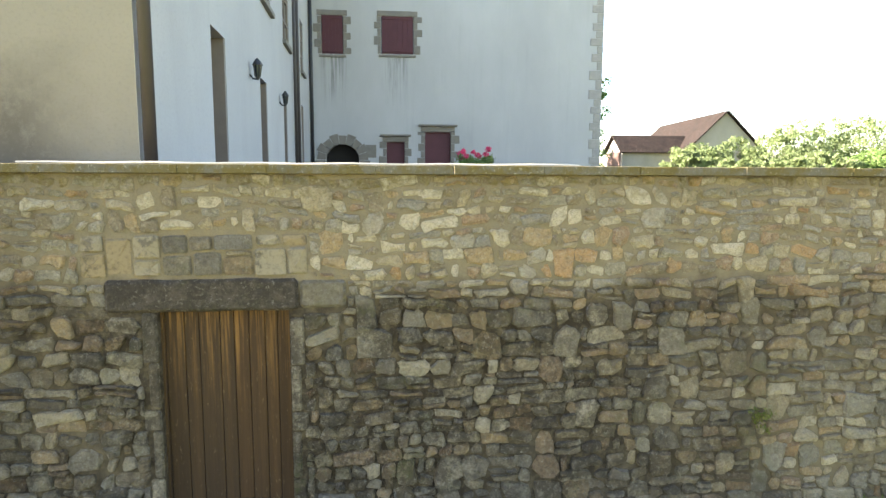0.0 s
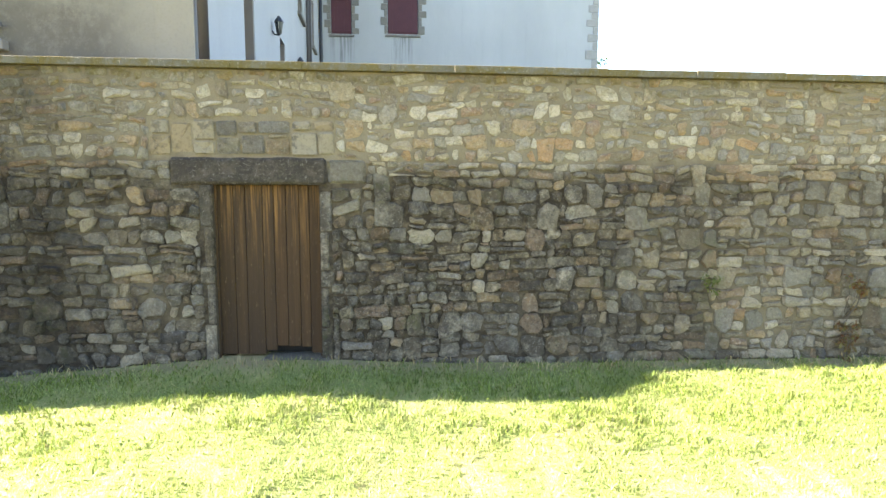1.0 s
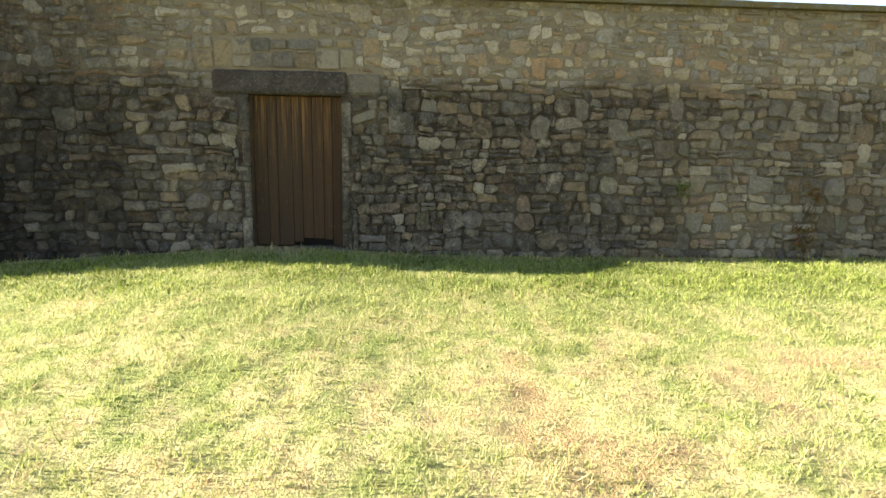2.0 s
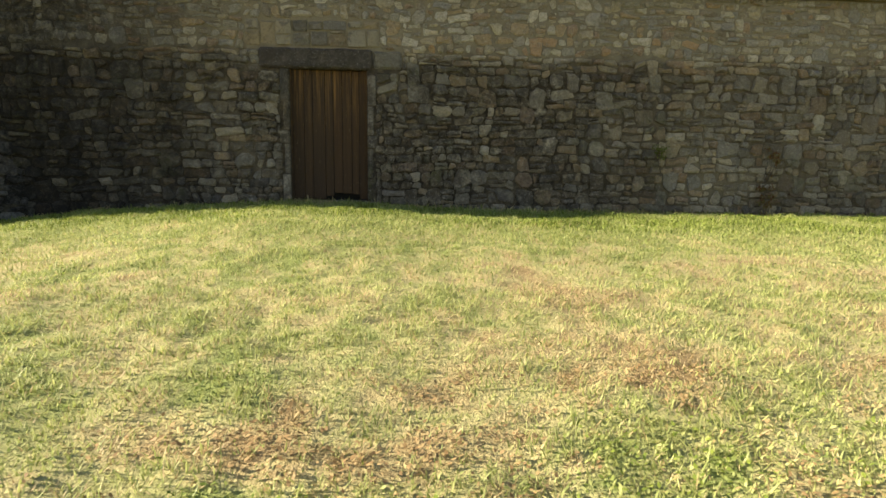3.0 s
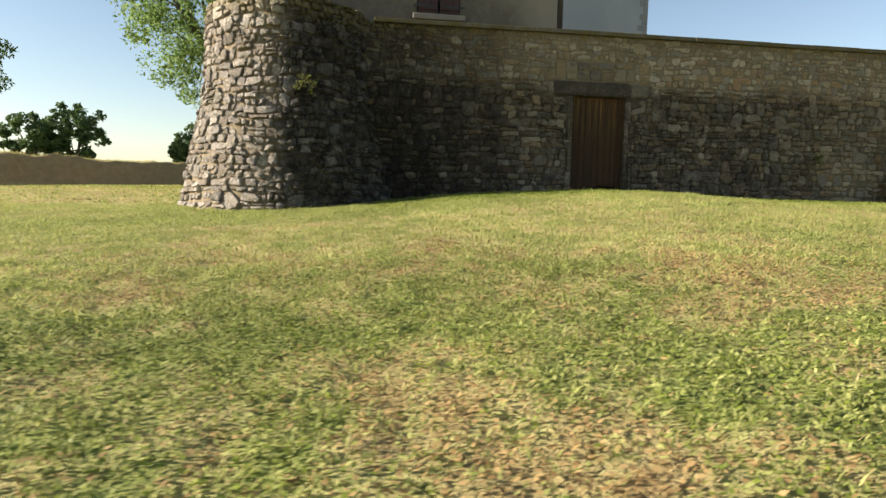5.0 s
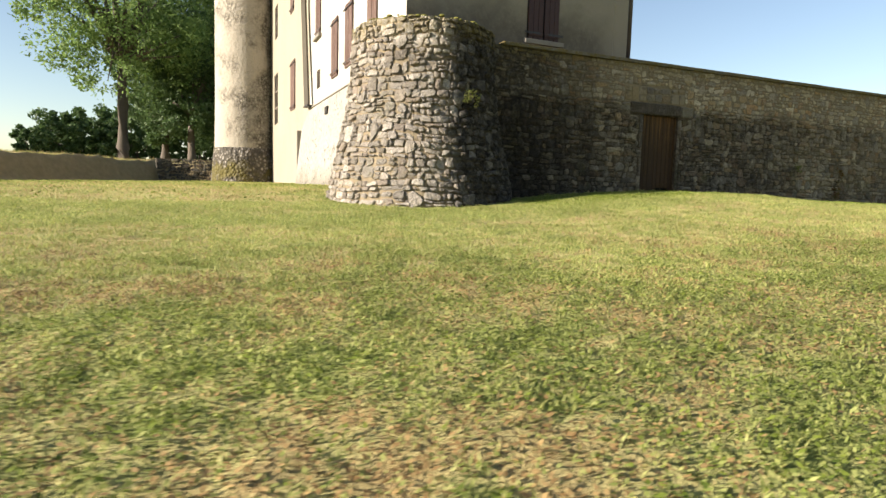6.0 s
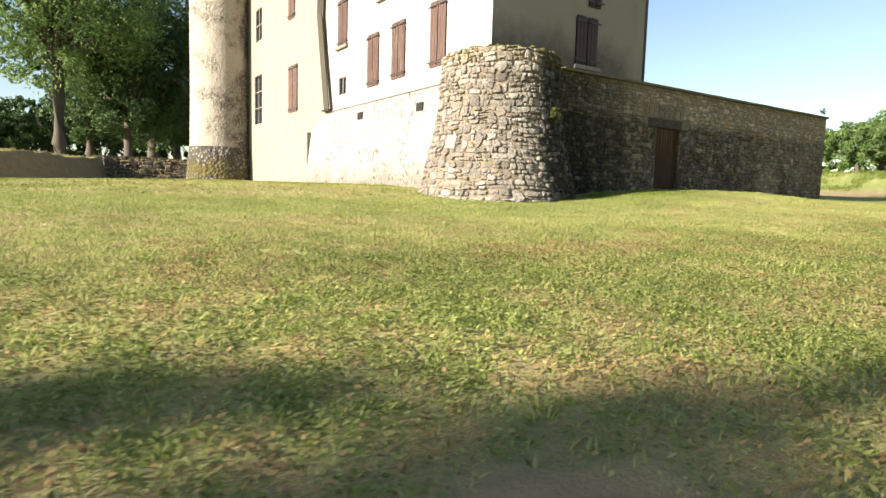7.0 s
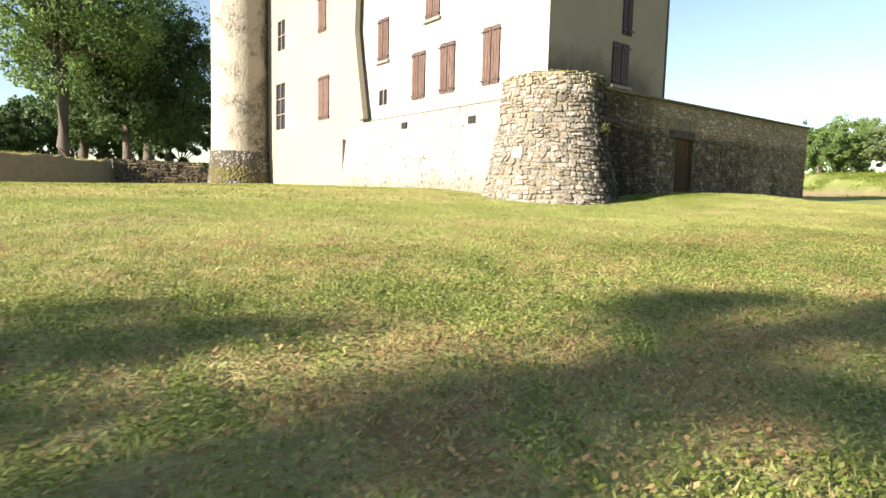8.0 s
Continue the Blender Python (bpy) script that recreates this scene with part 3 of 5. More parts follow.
def rubble(u0, u1, v0, v1, seed, hmin=0.085, hmax=0.15, wmin=0.09, wmax=0.30, gap=(0.004, 0.014), voids=(), tall=0.22, jit=0.11, split=0.34, turn=2.0):
    """Outlines of roughly coursed rubble: uneven courses, stones that reach into the next one, thin pairs, chipped corners."""
    r = random.Random(seed)
    cells, v, taken = [], v0, []
    while v < v1 - 0.03:
        hh = min(r.uniform(hmin, hmax), v1 - v)
        if v1 - v - hh < hmin * 0.6:
            hh = v1 - v
        rise = min(r.uniform(hmin, hmax) * 0.9, v1 - v - hh)
        keep, u = [], u0
        free = []
        for a, b in sorted(taken):
            if a - u > 0.03:
                free.append((u, a))
            u = max(u, b)
        if u1 - u > 0.03:
            free.append((u, u1))
        for a, b in free:
            u = a
            while u < b - 1e-6:
                ww = r.uniform(wmin, wmax) * r.choice((0.55, 0.8, 1.0, 1.0, 1.35))
                if b - u - ww < wmin * 0.6:
                    ww = b - u
                if ww < hh * 0.8:
                    ww = min(hh * r.uniform(0.85, 1.3), b - u)
                if r.random() < tall and rise > 0.04 and 0.7 * (hh + rise) < ww < hh * 2.6:
                    cells.append((u, u + ww, v, v + hh + rise))
                    keep.append((u, u + ww))
                elif hh > 0.115 and ww > 0.13 and r.random() < split:
                    t, s = hh * r.uniform(0.35, 0.65), ww * r.uniform(0.35, 0.7)
                    cells.append((u, u + ww, v, v + t))
                    if ww > 0.26:
                        cells.append((u, u + s, v + t, v + hh))
                        cells.append((u + s, u + ww, v + t, v + hh))
                    else:
                        cells.append((u, u + ww, v + t, v + hh))
                else:
                    cells.append((u, u + ww, v, v + hh))
                u += ww
        v, taken = v + hh, keep
        if keep and rise > 0.04:
            # the stones that reach up set the height of the course they reach into
            spans, u = [], u0
            for a, b in sorted(keep):
                if a - u > 0.03:
                    spans.append((u, a))
                u = max(u, b)
            if u1 - u > 0.03:
                spans.append((u, u1))
            for a, b in spans:
                u = a
                while u < b - 1e-6:
                    ww = r.uniform(wmin, wmax) * r.choice((0.6, 0.9, 1.2))
                    if b - u - ww < wmin * 0.6:
                        ww = b - u
                    cells.append((u, u + ww, v, v + rise))
                    u += ww
            v, taken = v + rise, []
    out = []
    for a, b, c, d in cells:
        cut = False
        for p, q, s, t in voids:
            if a < q and b > p and c < t and d > s:
                room = [(p - a, (a, p, c, d)), (b - q, (q, b, c, d)), (s - c, (a, b, c, s)), (d - t, (a, b, t, d))]
                best = max(room, key=lambda g: g[0])
                if best[0] < 0.05:
                    cut = True
                else:
                    a, b, c, d = best[1]
        if cut or b - a < 0.04 or d - c < 0.035:
            continue
        g = r.uniform(*gap) + r.choice((0, 0, 0, 0.008))
        w, h = b - a, d - c
        k = min(w, h)
        js = [(r.uniform(-jit, jit) * k, r.uniform(-jit, jit) * k) for _ in range(4)]
        quad = [(a + g + js[0][0], c + g + js[0][1]), (b - g - js[1][0], c + g + js[1][1]), (b - g - js[2][0], d - g - js[2][1]), (a + g + js[3][0], d - g - js[3][1])]
        pts = []
        for n in range(4):
            (px, py), (qx, qy) = quad[n], quad[(n + 1) % 4]
            ln = math.hypot(qx - px, qy - py)
            ch = min(r.choice((0.10, 0.17, 0.26, 0.36)) * k, ln * 0.42)
            ce = min(r.choice((0.10, 0.17, 0.26, 0.36)) * k, ln * 0.42)
            ux, uy = (qx - px) / ln, (qy - py) / ln
            pts.append((px + ux * ch, py + uy * ch))
            if ln > 0.16:
                f, e = r.uniform(0.35, 0.65) * ln, r.uniform(-0.012, 0.006)
                pts.append((px + ux * f + uy * e, py + uy * f - ux * e))
            pts.append((qx - ux * ce, qy - uy * ce))
        got, tw = [], math.radians(r.gauss(0, turn))
        mx, my = (a + b) / 2, (c + d) / 2
        for x, y in pts:
            x, y = mx + (x - mx) - (y - my) * tw, my + (y - my) + (x - mx) * tw
            x, y = warp(x + r.uniform(-0.011, 0.011), y + r.uniform(-0.009, 0.009), seed)
            got.append((min(max(x, u0 + 0.002), u1 - 0.002), min(max(y, v0 + 0.002), v1 - 0.002)))
        for p, q, s, t in voids:
            got = [(x, y) if not (p < x < q and s < y < t) else min(((p, y), (q, y), (x, s), (x, t)), key=lambda g: abs(g[0] - x) + abs(g[1] - y)) for x, y in got]
        out.append(got)
    return out


def stone_shape(pts, r, carry, proud=(0.012, 0.045)):
    """One stone: sunk ring, worn arris and a broken, uneven face. carry takes (u, out, v) to the world."""
    n = len(pts)
    cx, cy = sum(p[0] for p in pts) / n, sum(p[1] for p in pts) / n
    top = r.uniform(*proud)
    tx, ty = r.uniform(-0.07, 0.07), r.uniform(-0.10, 0.07)
    arris = r.uniform(0.007, 0.018)

    def ring(inset, out, rough):
        res = []
        for x, y in pts:
            ln = math.hypot(x - cx, y - cy) + 1e-6
            f = max(0.3, 1 - inset / ln)
            res.append(carry(cx + (x - cx) * f, max(0.002, out + (x - cx) * tx + (y - cy) * ty + r.uniform(-rough, rough)) if out > 0 else out, cy + (y - cy) * f))
        return res
    v = ring(0.0, -0.03, 0.0) + ring(arris * 0.25, top * 0.5, 0.003) + ring(arris + 0.008, top, 0.011)
    v.append(carry(cx + r.uniform(-0.02, 0.02), top + r.uniform(-0.006, 0.016), cy + r.uniform(-0.015, 0.015)))
    f = []
    for k0 in (0, n):
        for k in range(n):
            f.append((k0 + k, k0 + (k + 1) % n, k0 + n + (k + 1) % n, k0 + n + k))
    for k in range(n):
        f.append((2 * n + k, 2 * n + (k + 1) % n, 3 * n))
    return v, f


def lay(stones, parent, carry, near, mat_one, mat_all, seed, label, proud):
    """Up to 300 stones, the ones that near() likes best, as parts; the others joined into one. proud gives the relief at a place."""
    r = random.Random(seed)
    mid = lambda p: (sum(q[0] for q in p) / len(p), sum(q[1] for q in p) / len(p))
    order = sorted(stones, key=lambda p: near(*mid(p)))
    for p in order[:300]:
        v, f = stone_shape(p, r, carry, proud(*mid(p)))
        piece("stone", v, f, mat_one, parent)
    vs, fs = [], []
    for p in order[300:]:
        v, f = stone_shape(p, r, carry, proud(*mid(p)))
        fs += [tuple(i + len(vs) for i in q) for q in f]
        vs += v
    if vs:
        tagged(piece("rubble", vs, fs, mat_all, parent, label), kind="stuff")


WALL_X0, WALL_X1, WALL_TOP = -5.4, 11.35, 3.25
DOOR = (0.0, 1.2, -0.1, 1.97)
wall = tagged(new("wall_south"), "tall rubble stone retaining wall, pale above and blackened below", "wall", kind="structure")
front = lambda u, d, v: (u, d, v)
v, f = panel(WALL_X0, WALL_X1, -1.2, WALL_TOP, [DOOR], 0.5, front)
piece("mortar_core", v, f, M_MORTAR, wall, "lime mortar bed of the wall")
# stones keep clear of the door, its jambs, the lintel and the dressed blocks above it
laid = rubble(WALL_X0, WALL_X1, -0.75, 2.24, 20, 0.105, 0.19, 0.12, 0.33, (0.001, 0.009), [(-0.13, 1.33, -0.9, 2.0), (-0.44, 1.75, 1.93, 2.3)], 0.3, 0.17, 0.2, 5.0)
laid += rubble(WALL_X0, WALL_X1, 2.24, WALL_TOP, 23, 0.085, 0.15, 0.10, 0.30, (0.004, 0.015), [(-0.44, 1.75, 1.9, 2.285), (-0.66, 1.39, 2.2, 2.70)], 0.3, 0.18, 0.2, 4.5)
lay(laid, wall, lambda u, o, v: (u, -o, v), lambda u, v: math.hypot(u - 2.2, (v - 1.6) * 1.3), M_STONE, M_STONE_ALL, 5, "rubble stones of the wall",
    lambda u, v: (0.004, 0.028) if v > 2.3 else (0.010, 0.050))
# dressed blocks over the lintel
r = random.Random(12)
for a, b, c, d, m in ((-0.65, -0.43, 2.30, 2.52, M_OCHRE), (-0.42, -0.20, 2.33, 2.66, M_OCHRE), (-0.185, 0.055, 2.47, 2.69, M_BUFF), (-0.185, 0.05, 2.31, 2.46, M_BUFF), (0.90, 1.19, 2.30, 2.56, M_BUFF), (1.20, 1.385, 2.31, 2.57, M_BUFF), (-0.64, -0.44, 2.535, 2.69, M_BUFF), (0.91, 1.13, 2.585, 2.69, M_BUFF), (1.15, 1.385, 2.585, 2.69, M_OCHRE),
                      (0.07, 0.33, 2.31, 2.50, M_SOOT), (0.345, 0.60, 2.31, 2.53, M_SOOT), (0.615, 0.885, 2.31, 2.49, M_SOOT), (0.07, 0.30, 2.515, 2.69, M_SOOT), (0.315, 0.52, 2.545, 2.68, M_SOOT), (0.535, 0.885, 2.55, 2.69, M_SOOT), (0.63, 0.88, 2.50, 2.54, M_SOOT)):
    pts = [(a + 0.02, c), (b - 0.015, c + 0.004), (b, c + 0.02), (b - 0.004, d - 0.02), (b - 0.02, d), (a + 0.02, d - 0.005), (a, d - 0.025), (a + 0.004, c + 0.02)]
    v, f = stone_shape(pts, r, lambda u, o, v: (u, -o, v), (0.012, 0.026))
    piece("dressed_stone", v, f, m, wall)

# stone-faced stretch of the bank beyond the tower
revet = tagged(new("bank_wall"), "low dry-stone facing of the earth bank beyond the lawn", "wall", kind="structure")
r = random.Random(51)
vs, fs = [], []
path = [(-13.6, 38.9), (-13.0, 39.4), (-7.0, 38.9), (4.0, 38.5)]
ends = np.cumsum([0] + [math.dist(a, b) for a, b in zip(path, path[1:])])


def along_bank(u, o, v):
    k = min(max(int(np.searchsorted(ends, u)) - 1, 0), len(path) - 2)
    (ax, ay), (bx, by) = path[k], path[k + 1]
    t, ln = (u - ends[k]) / (ends[k + 1] - ends[k]), ends[k + 1] - ends[k]
    return (ax + (bx - ax) * t + (by - ay) / ln * (o + 0.35 - 0.25 * v), ay + (by - ay) * t - (bx - ax) / ln * (o + 0.35 - 0.25 * v), v)


for p in rubble(0, float(ends[-1]), -0.6, 1.75, 52, 0.16, 0.34, 0.2, 0.6, (0.0, 0.01), (), 0.3, 0.2, 0.2, 5.0):
    v, f = stone_shape(p, r, along_bank, (0.02, 0.14))
    fs += [tuple(i + len(vs) for i in q) for q in f]
    vs += v
tagged(piece("rubble", vs, fs, M_BANK, revet, "rough tan stones"), kind="stuff")

# east end of the wall and the terrace side behind it
side = tagged(new("wall_east"), "rubble stone side wall of the terrace", "wall", kind="structure")
v, f = panel(0.0, 24.0, -1.2, WALL_TOP, [], 0.5, lambda u, d, v: (WALL_X1 - d - 0.003, u + 0.003 + 0.5, v))
piece("mortar_core", v, f, M_MORTAR, side)

# coping slabs
coping = tagged(new("wall_coping"), "thin weathered grey coping slabs along the wall top", "coping", kind="structure")
r = random.Random(3)
x = WALL_X0 + 1.1
while x < WALL_X1:
    ln = min(r.uniform(0.7, 1.25), WALL_X1 + 0.06 - x)
    bm = box(bmesh.new(), x + 0.0008, x + ln - 0.0008, -0.085 + r.uniform(-0.006, 0.006), 0.49 if x < -0.3 else 0.56, WALL_TOP + 0.003, WALL_TOP + 0.085 + r.uniform(-0.004, 0.004), bevel=0.005)
    part("coping_slab", bm, M_COPING, coping)
    x += ln

# ---- the old door ----
door = base("door_1", 0.6, 0.12, -0.08, "old brown plank door, weathered and rotten at the foot, set deep in the wall", "door", kind="structure")
r = random.Random(8)
xs = [0.02, 0.20, 0.335, 0.53, 0.66, 0.80, 0.95, 1.07, 1.18]
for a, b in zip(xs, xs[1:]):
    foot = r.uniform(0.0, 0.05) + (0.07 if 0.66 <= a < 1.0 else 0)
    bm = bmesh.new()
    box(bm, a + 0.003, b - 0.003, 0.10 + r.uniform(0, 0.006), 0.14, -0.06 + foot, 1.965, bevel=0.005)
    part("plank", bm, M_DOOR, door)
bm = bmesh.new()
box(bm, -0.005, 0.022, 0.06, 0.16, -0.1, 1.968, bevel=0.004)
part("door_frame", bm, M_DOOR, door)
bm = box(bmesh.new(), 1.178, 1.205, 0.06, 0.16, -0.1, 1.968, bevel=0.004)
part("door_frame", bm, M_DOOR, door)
bm = box(bmesh.new(), 0.0, 1.2, 0.3, 0.34, -0.1, 1.97)
part("dark_gap", bm, M_DARK, door, "darkness behind the door")
lint = tagged(new("lintel"), "long weathered stone lintel over the old door", "lintel", kind="structure")
bm = bmesh.new()
box(bm, -0.45, 1.29, -0.045, 0.2, 1.972, 2.275, bevel=0.03)
bmesh.ops.subdivide_edges(bm, edges=[e for e in bm.edges if e.calc_length() > 0.5], cuts=24)
for q in bm.verts:
    q.co.z += 0.02 * (noise.noise(q.co * 3.1)) * (1 if q.co.z > 2.1 else 0.4)
    q.co.y += 0.012 * noise.noise(q.co * 5.3)
part("lintel_block", bm, M_LINTEL, lint)
part("lintel_end", box(bmesh.new(), 1.305, 1.74, -0.03, 0.2, 1.985, 2.255, bevel=0.03), M_SOOT, lint, "rough grey block beside the lintel")
sill = tagged(new("door_step"), "worn stone threshold under the old door", "threshold", kind="structure")
part("step_block", box(bmesh.new(), -0.1, 1.3, -0.08, 0.3, -0.3, -0.085, bevel=0.02), M_LINTEL, sill)
for k, (z0, z1, dx) in enumerate([(-0.2, 0.34, 0.13), (0.35, 0.82, 0.09), (0.83, 1.02, 0.16), (1.03, 1.48, 0.10), (1.49, 1.96, 0.14)]):
    part("jamb_stone", box(bmesh.new(), -dx, -0.008, -0.03, 0.2, z0, z1, bevel=0.015), M_STONE, sill)
    part("jamb_stone", box(bmesh.new(), 1.208, 1.2 + dx, -0.025, 0.2, z0 - 0.06, z1 - 0.07, bevel=0.015), M_STONE, sill)

# ---- the round bastion at the corner ----
BX, BY = -6.02, 0.72
BZ = [-1.1, -0.5, 0.2, 0.9, 1.5, 2.0, 2.5, 3.0, 3.45]
BR = [2.36, 2.20, 2.05, 1.90, 1.76, 1.69, 1.65, 1.63, 1.60]


def bast(u, o, v):
    a = u / 1.8
    rad = float(np.interp(v, BZ, BR)) + o
    return (BX + rad * math.cos(a), BY + rad * math.sin(a), v)


bastion = base("bastion", BX, BY, -0.6, "squat round bastion of rough rubble stone with a flared foot", "bastion")
n = 64
zs = np.linspace(-1.1, 3.40, 24)
v = [(BX + float(np.interp(z, BZ, BR)) * math.cos(k * 2 * math.pi / n), BY + float(np.interp(z, BZ, BR)) * math.sin(k * 2 * math.pi / n), z) for z in zs for k in range(n)]
f = [(i * n + k, i * n + (k + 1) % n, (i + 1) * n + (k + 1) % n, (i + 1) * n + k) for i in range(len(zs) - 1) for k in range(n)]
f.append(tuple(range((len(zs) - 1) * n, len(zs) * n)))
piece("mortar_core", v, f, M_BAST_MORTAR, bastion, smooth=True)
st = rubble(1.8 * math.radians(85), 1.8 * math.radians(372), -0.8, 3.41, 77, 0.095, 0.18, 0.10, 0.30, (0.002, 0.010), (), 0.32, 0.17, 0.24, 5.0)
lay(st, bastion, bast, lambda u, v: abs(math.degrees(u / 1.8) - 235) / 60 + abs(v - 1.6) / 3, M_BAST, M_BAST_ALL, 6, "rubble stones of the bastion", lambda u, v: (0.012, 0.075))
bm = bmesh.new()
r = random.Random(14)
for k in range(230):
    a, q = r.uniform(math.radians(195), math.radians(300)), r.uniform(1.1, 1.6)
    c = Vector((BX + q * math.cos(a), BY + q * math.sin(a), 3.40 + r.uniform(-0.02, 0.05)))
    s = r.uniform(0.02, 0.06)
    bmesh.ops.create_icosphere(bm, subdivisions=1, radius=s, matrix=Matrix.Translation(c) @ Matrix.Diagonal((1.3, 1.3, 0.6, 1)))
part("moss", bm, M_MOSS, bastion, "yellow-green moss cushions on the top")


# ---- shutters and windows ----
def shutter(u0, u1, v0, v1, d, f, mat, parent, boards=4):
    """A ledged board shutter: a thin core, boards with gaps between them, and two battens proud of them."""
    ob = part("shutter", box(bmesh.new(), u0 + 0.006, u1 - 0.006, d - 0.012, d, v0 + 0.01, v1 - 0.01, f), mat, parent)
    w = (u1 - u0) / boards
    for k in range(boards):
        part("board", box(bmesh.new(), u0 + k * w + 0.005, u0 + (k + 1) * w - 0.005, d - 0.034, d - 0.0125, v0, v1 + 0.012 * (k % 2), f, 0.004), mat, ob)
    for z in (v0 + 0.09, v1 - 0.16):
        part("batten", box(bmesh.new(), u0 + 0.01, u1 - 0.01, d - 0.06, d - 0.0345, z, z + 0.08, f, 0.006), mat, ob)
    return ob


def shuttered(parent, u0, u1, v0, v1, f, mat=None, sill=0.0, leaves=2, d=0.0, boards=3):
    """A window behind closed shutters hung on iron straps, a dark gap between the leaves, with its sill."""
    win = part("window", box(bmesh.new(), u0, u1, 0.14, 0.17, v0, v1, f), M_GLASS, parent)
    w = (u1 - u0) / leaves
    for k in range(leaves):
        a, b = u0 + k * w + 0.018, u0 + (k + 1) * w - 0.018
        leaf = shutter(a, b, v0 - 0.03, v1 + 0.03, -0.012 + d, f, mat or M_SHUT, parent, boards)
        if leaves == 2:
            for z in (v0 + 0.13, v1 - 0.12):
                p, q = (a - 0.11, a + w * 0.7) if k == 0 else (b - w * 0.7, b + 0.11)
                part("strap_hinge", box(bmesh.new(), p, q, d - 0.085, d - 0.0735, z - 0.022, z + 0.022, f), M_IRON, leaf, "black iron strap hinge")
    if sill:
        part("sill", box(bmesh.new(), u0 - 0.1, u1 + 0.1, -0.13, 0.05, v0 - 0.15, v0 - 0.035, f, 0.01), M_DRESSED, win, "pale stone sill")
    return win


def barred(parent, u0, u1, v0, v1, f, nu=2, nv=4):
    """An unshuttered window: a dark pane, with frame and glazing bars."""
    win = part("window", box(bmesh.new(), u0, u1, 0.12, 0.15, v0, v1, f), M_GLASS, parent)
    for k in range(nu + 1):
        u = u0 + (u1 - u0) * k / nu
        part("window_bar", box(bmesh.new(), u - 0.035, u + 0.035, 0.03, 0.09, v0, v1, f), M_LINING, win)
    for k in range(nv + 1):
        z = v0 + (v1 - v0) * k / nv
        part("window_bar", box(bmesh.new(), u0, u1, 0.036, 0.084, z - 0.03, z + 0.03, f), M_LINING, win)
    return win


# ---- west wing: gable end, sunlit west front, courtyard front ----
GX0, GX1, GY0, GY1, WTOP = -6.55, -0.27, 0.5, 18.4, 12.5
wing = base("west_wing", -3.3, 10, 0.0, "tall plastered manor wing, white and cream, with closed wooden shutters", "building")
west = lambda u, d, v: (GX0 + d, u, v)
east = lambda u, d, v: (GX1 - 0.0223 * (u - GY0) - d, u, v)
south = lambda u, d, v: (u, GY0 + 0.003 + d, v)

W_SHUT = [(7.24, 8.2, 3.56, 5.42, 0), (5.28, 6.25, 3.58, 5.44, 0), (2.75, 3.68, 3.58, 5.52, 0), (10.1, 11.05, 5.56, 7.35, 1), (6.33, 7.3, 6.6, 8.45, 1),
          (16.0, 17.3, 3.47, 5.7, 0), (16.4, 17.35, 8.05, 9.85, 0), (2.7, 3.6, 6.7, 8.5, 1), (10.2, 11.1, 9.0, 10.8, 1)]
W_OPEN = [(22.0, 23.5, 3.33, 6.12, 2, 3), (22.0, 23.2, 8.06, 9.83, 2, 2), (10.2, 10.95, 3.57, 4.28, 2, 1)]
SPLIT = 12.25
holes = [q[:4] for q in W_SHUT + W_OPEN]
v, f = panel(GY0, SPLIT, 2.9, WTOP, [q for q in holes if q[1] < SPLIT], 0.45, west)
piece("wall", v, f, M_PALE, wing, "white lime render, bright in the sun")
v, f = panel(SPLIT, 25.6, -0.6, WTOP, [q for q in holes if q[0] > SPLIT], 0.45, west)
piece("wall", v, f, M_CREAM, wing, "cream lime render")
for u0, u1, v0, v1, s in W_SHUT:
    shuttered(wing, u0, u1, v0, v1, west, sill=s)
for u0, u1, v0, v1, nu, nv in W_OPEN:
    barred(wing, u0, u1, v0, v1, west, nu, nv)
# battered plinth under the pale part
bm = bmesh.new()
prof = [(-6.1, 2.95), (-6.60, 2.95), (-6.68, 1.6), (-6.95, -0.7), (-6.1, -0.7)]
us = [GY0 + 0.3, 3, 6, 9, SPLIT, 14.0]
rings = [[bm.verts.new((x, u, z if z < 2 or u <= SPLIT else 2.25)) for x, z in prof] for u in us]
for a, b in zip(rings, rings[1:]):
    for k in range(len(prof)):
        bm.faces.new((a[k], b[k], b[(k + 1) % len(prof)], a[(k + 1) % len(prof)]))
bm.faces.new(rings[0]), bm.faces.new(rings[-1])
part("plinth", bm, M_PLINTH, wing, "patched, battered lower wall of rubble and render")
part("plinth_ledge", box(bmesh.new(), GY0 + 1, SPLIT, -0.09, 0.0, 2.953, 3.0, west), M_DRESSED, wing)
for u, z in ((4.07, 2.4), (8.6, 2.52)):
    part("vent", box(bmesh.new(), u - 0.2, u + 0.2, -0.13, 0.05, z - 0.13, z + 0.13, west), M_DARK, wing, "small dark air hole")
# strip added as the shadow line where the thicker plinth ends
part("crack_shadow_strip", box(bmesh.new(), 13.98, 14.1, -0.26, 0.0, -0.6, 2.25, west, 0.02), M_DRESSED, wing, "strip for the crack's shadow line at the end of the thicker old plinth")
# leaning timber garderobe shaft
bm = bmesh.new()
for a, b in (((12.55, -0.18, 11.5), (12.75, -0.2, 7.2)), ((12.75, -0.2, 7.2), (12.45, -0.2, 5.8)), ((12.45, -0.2, 5.8), (11.8, -0.22, 3.05))):
    for s, rad in ((-0.20, 0.085), (-0.04, 0.115)):
        tube(bm, [west(a[0] + s, a[1], a[2]), west(b[0] + s, b[1], b[2])], [rad, rad], 4)
part("chute", bm, M_SHAFT, wing, "crooked weathered timber chute down the wall")
part("chute_foot", box(bmesh.new(), 11.45, 12.2, -0.3, 0.0, 3.005, 3.06, west, 0.01), M_IRON, wing)

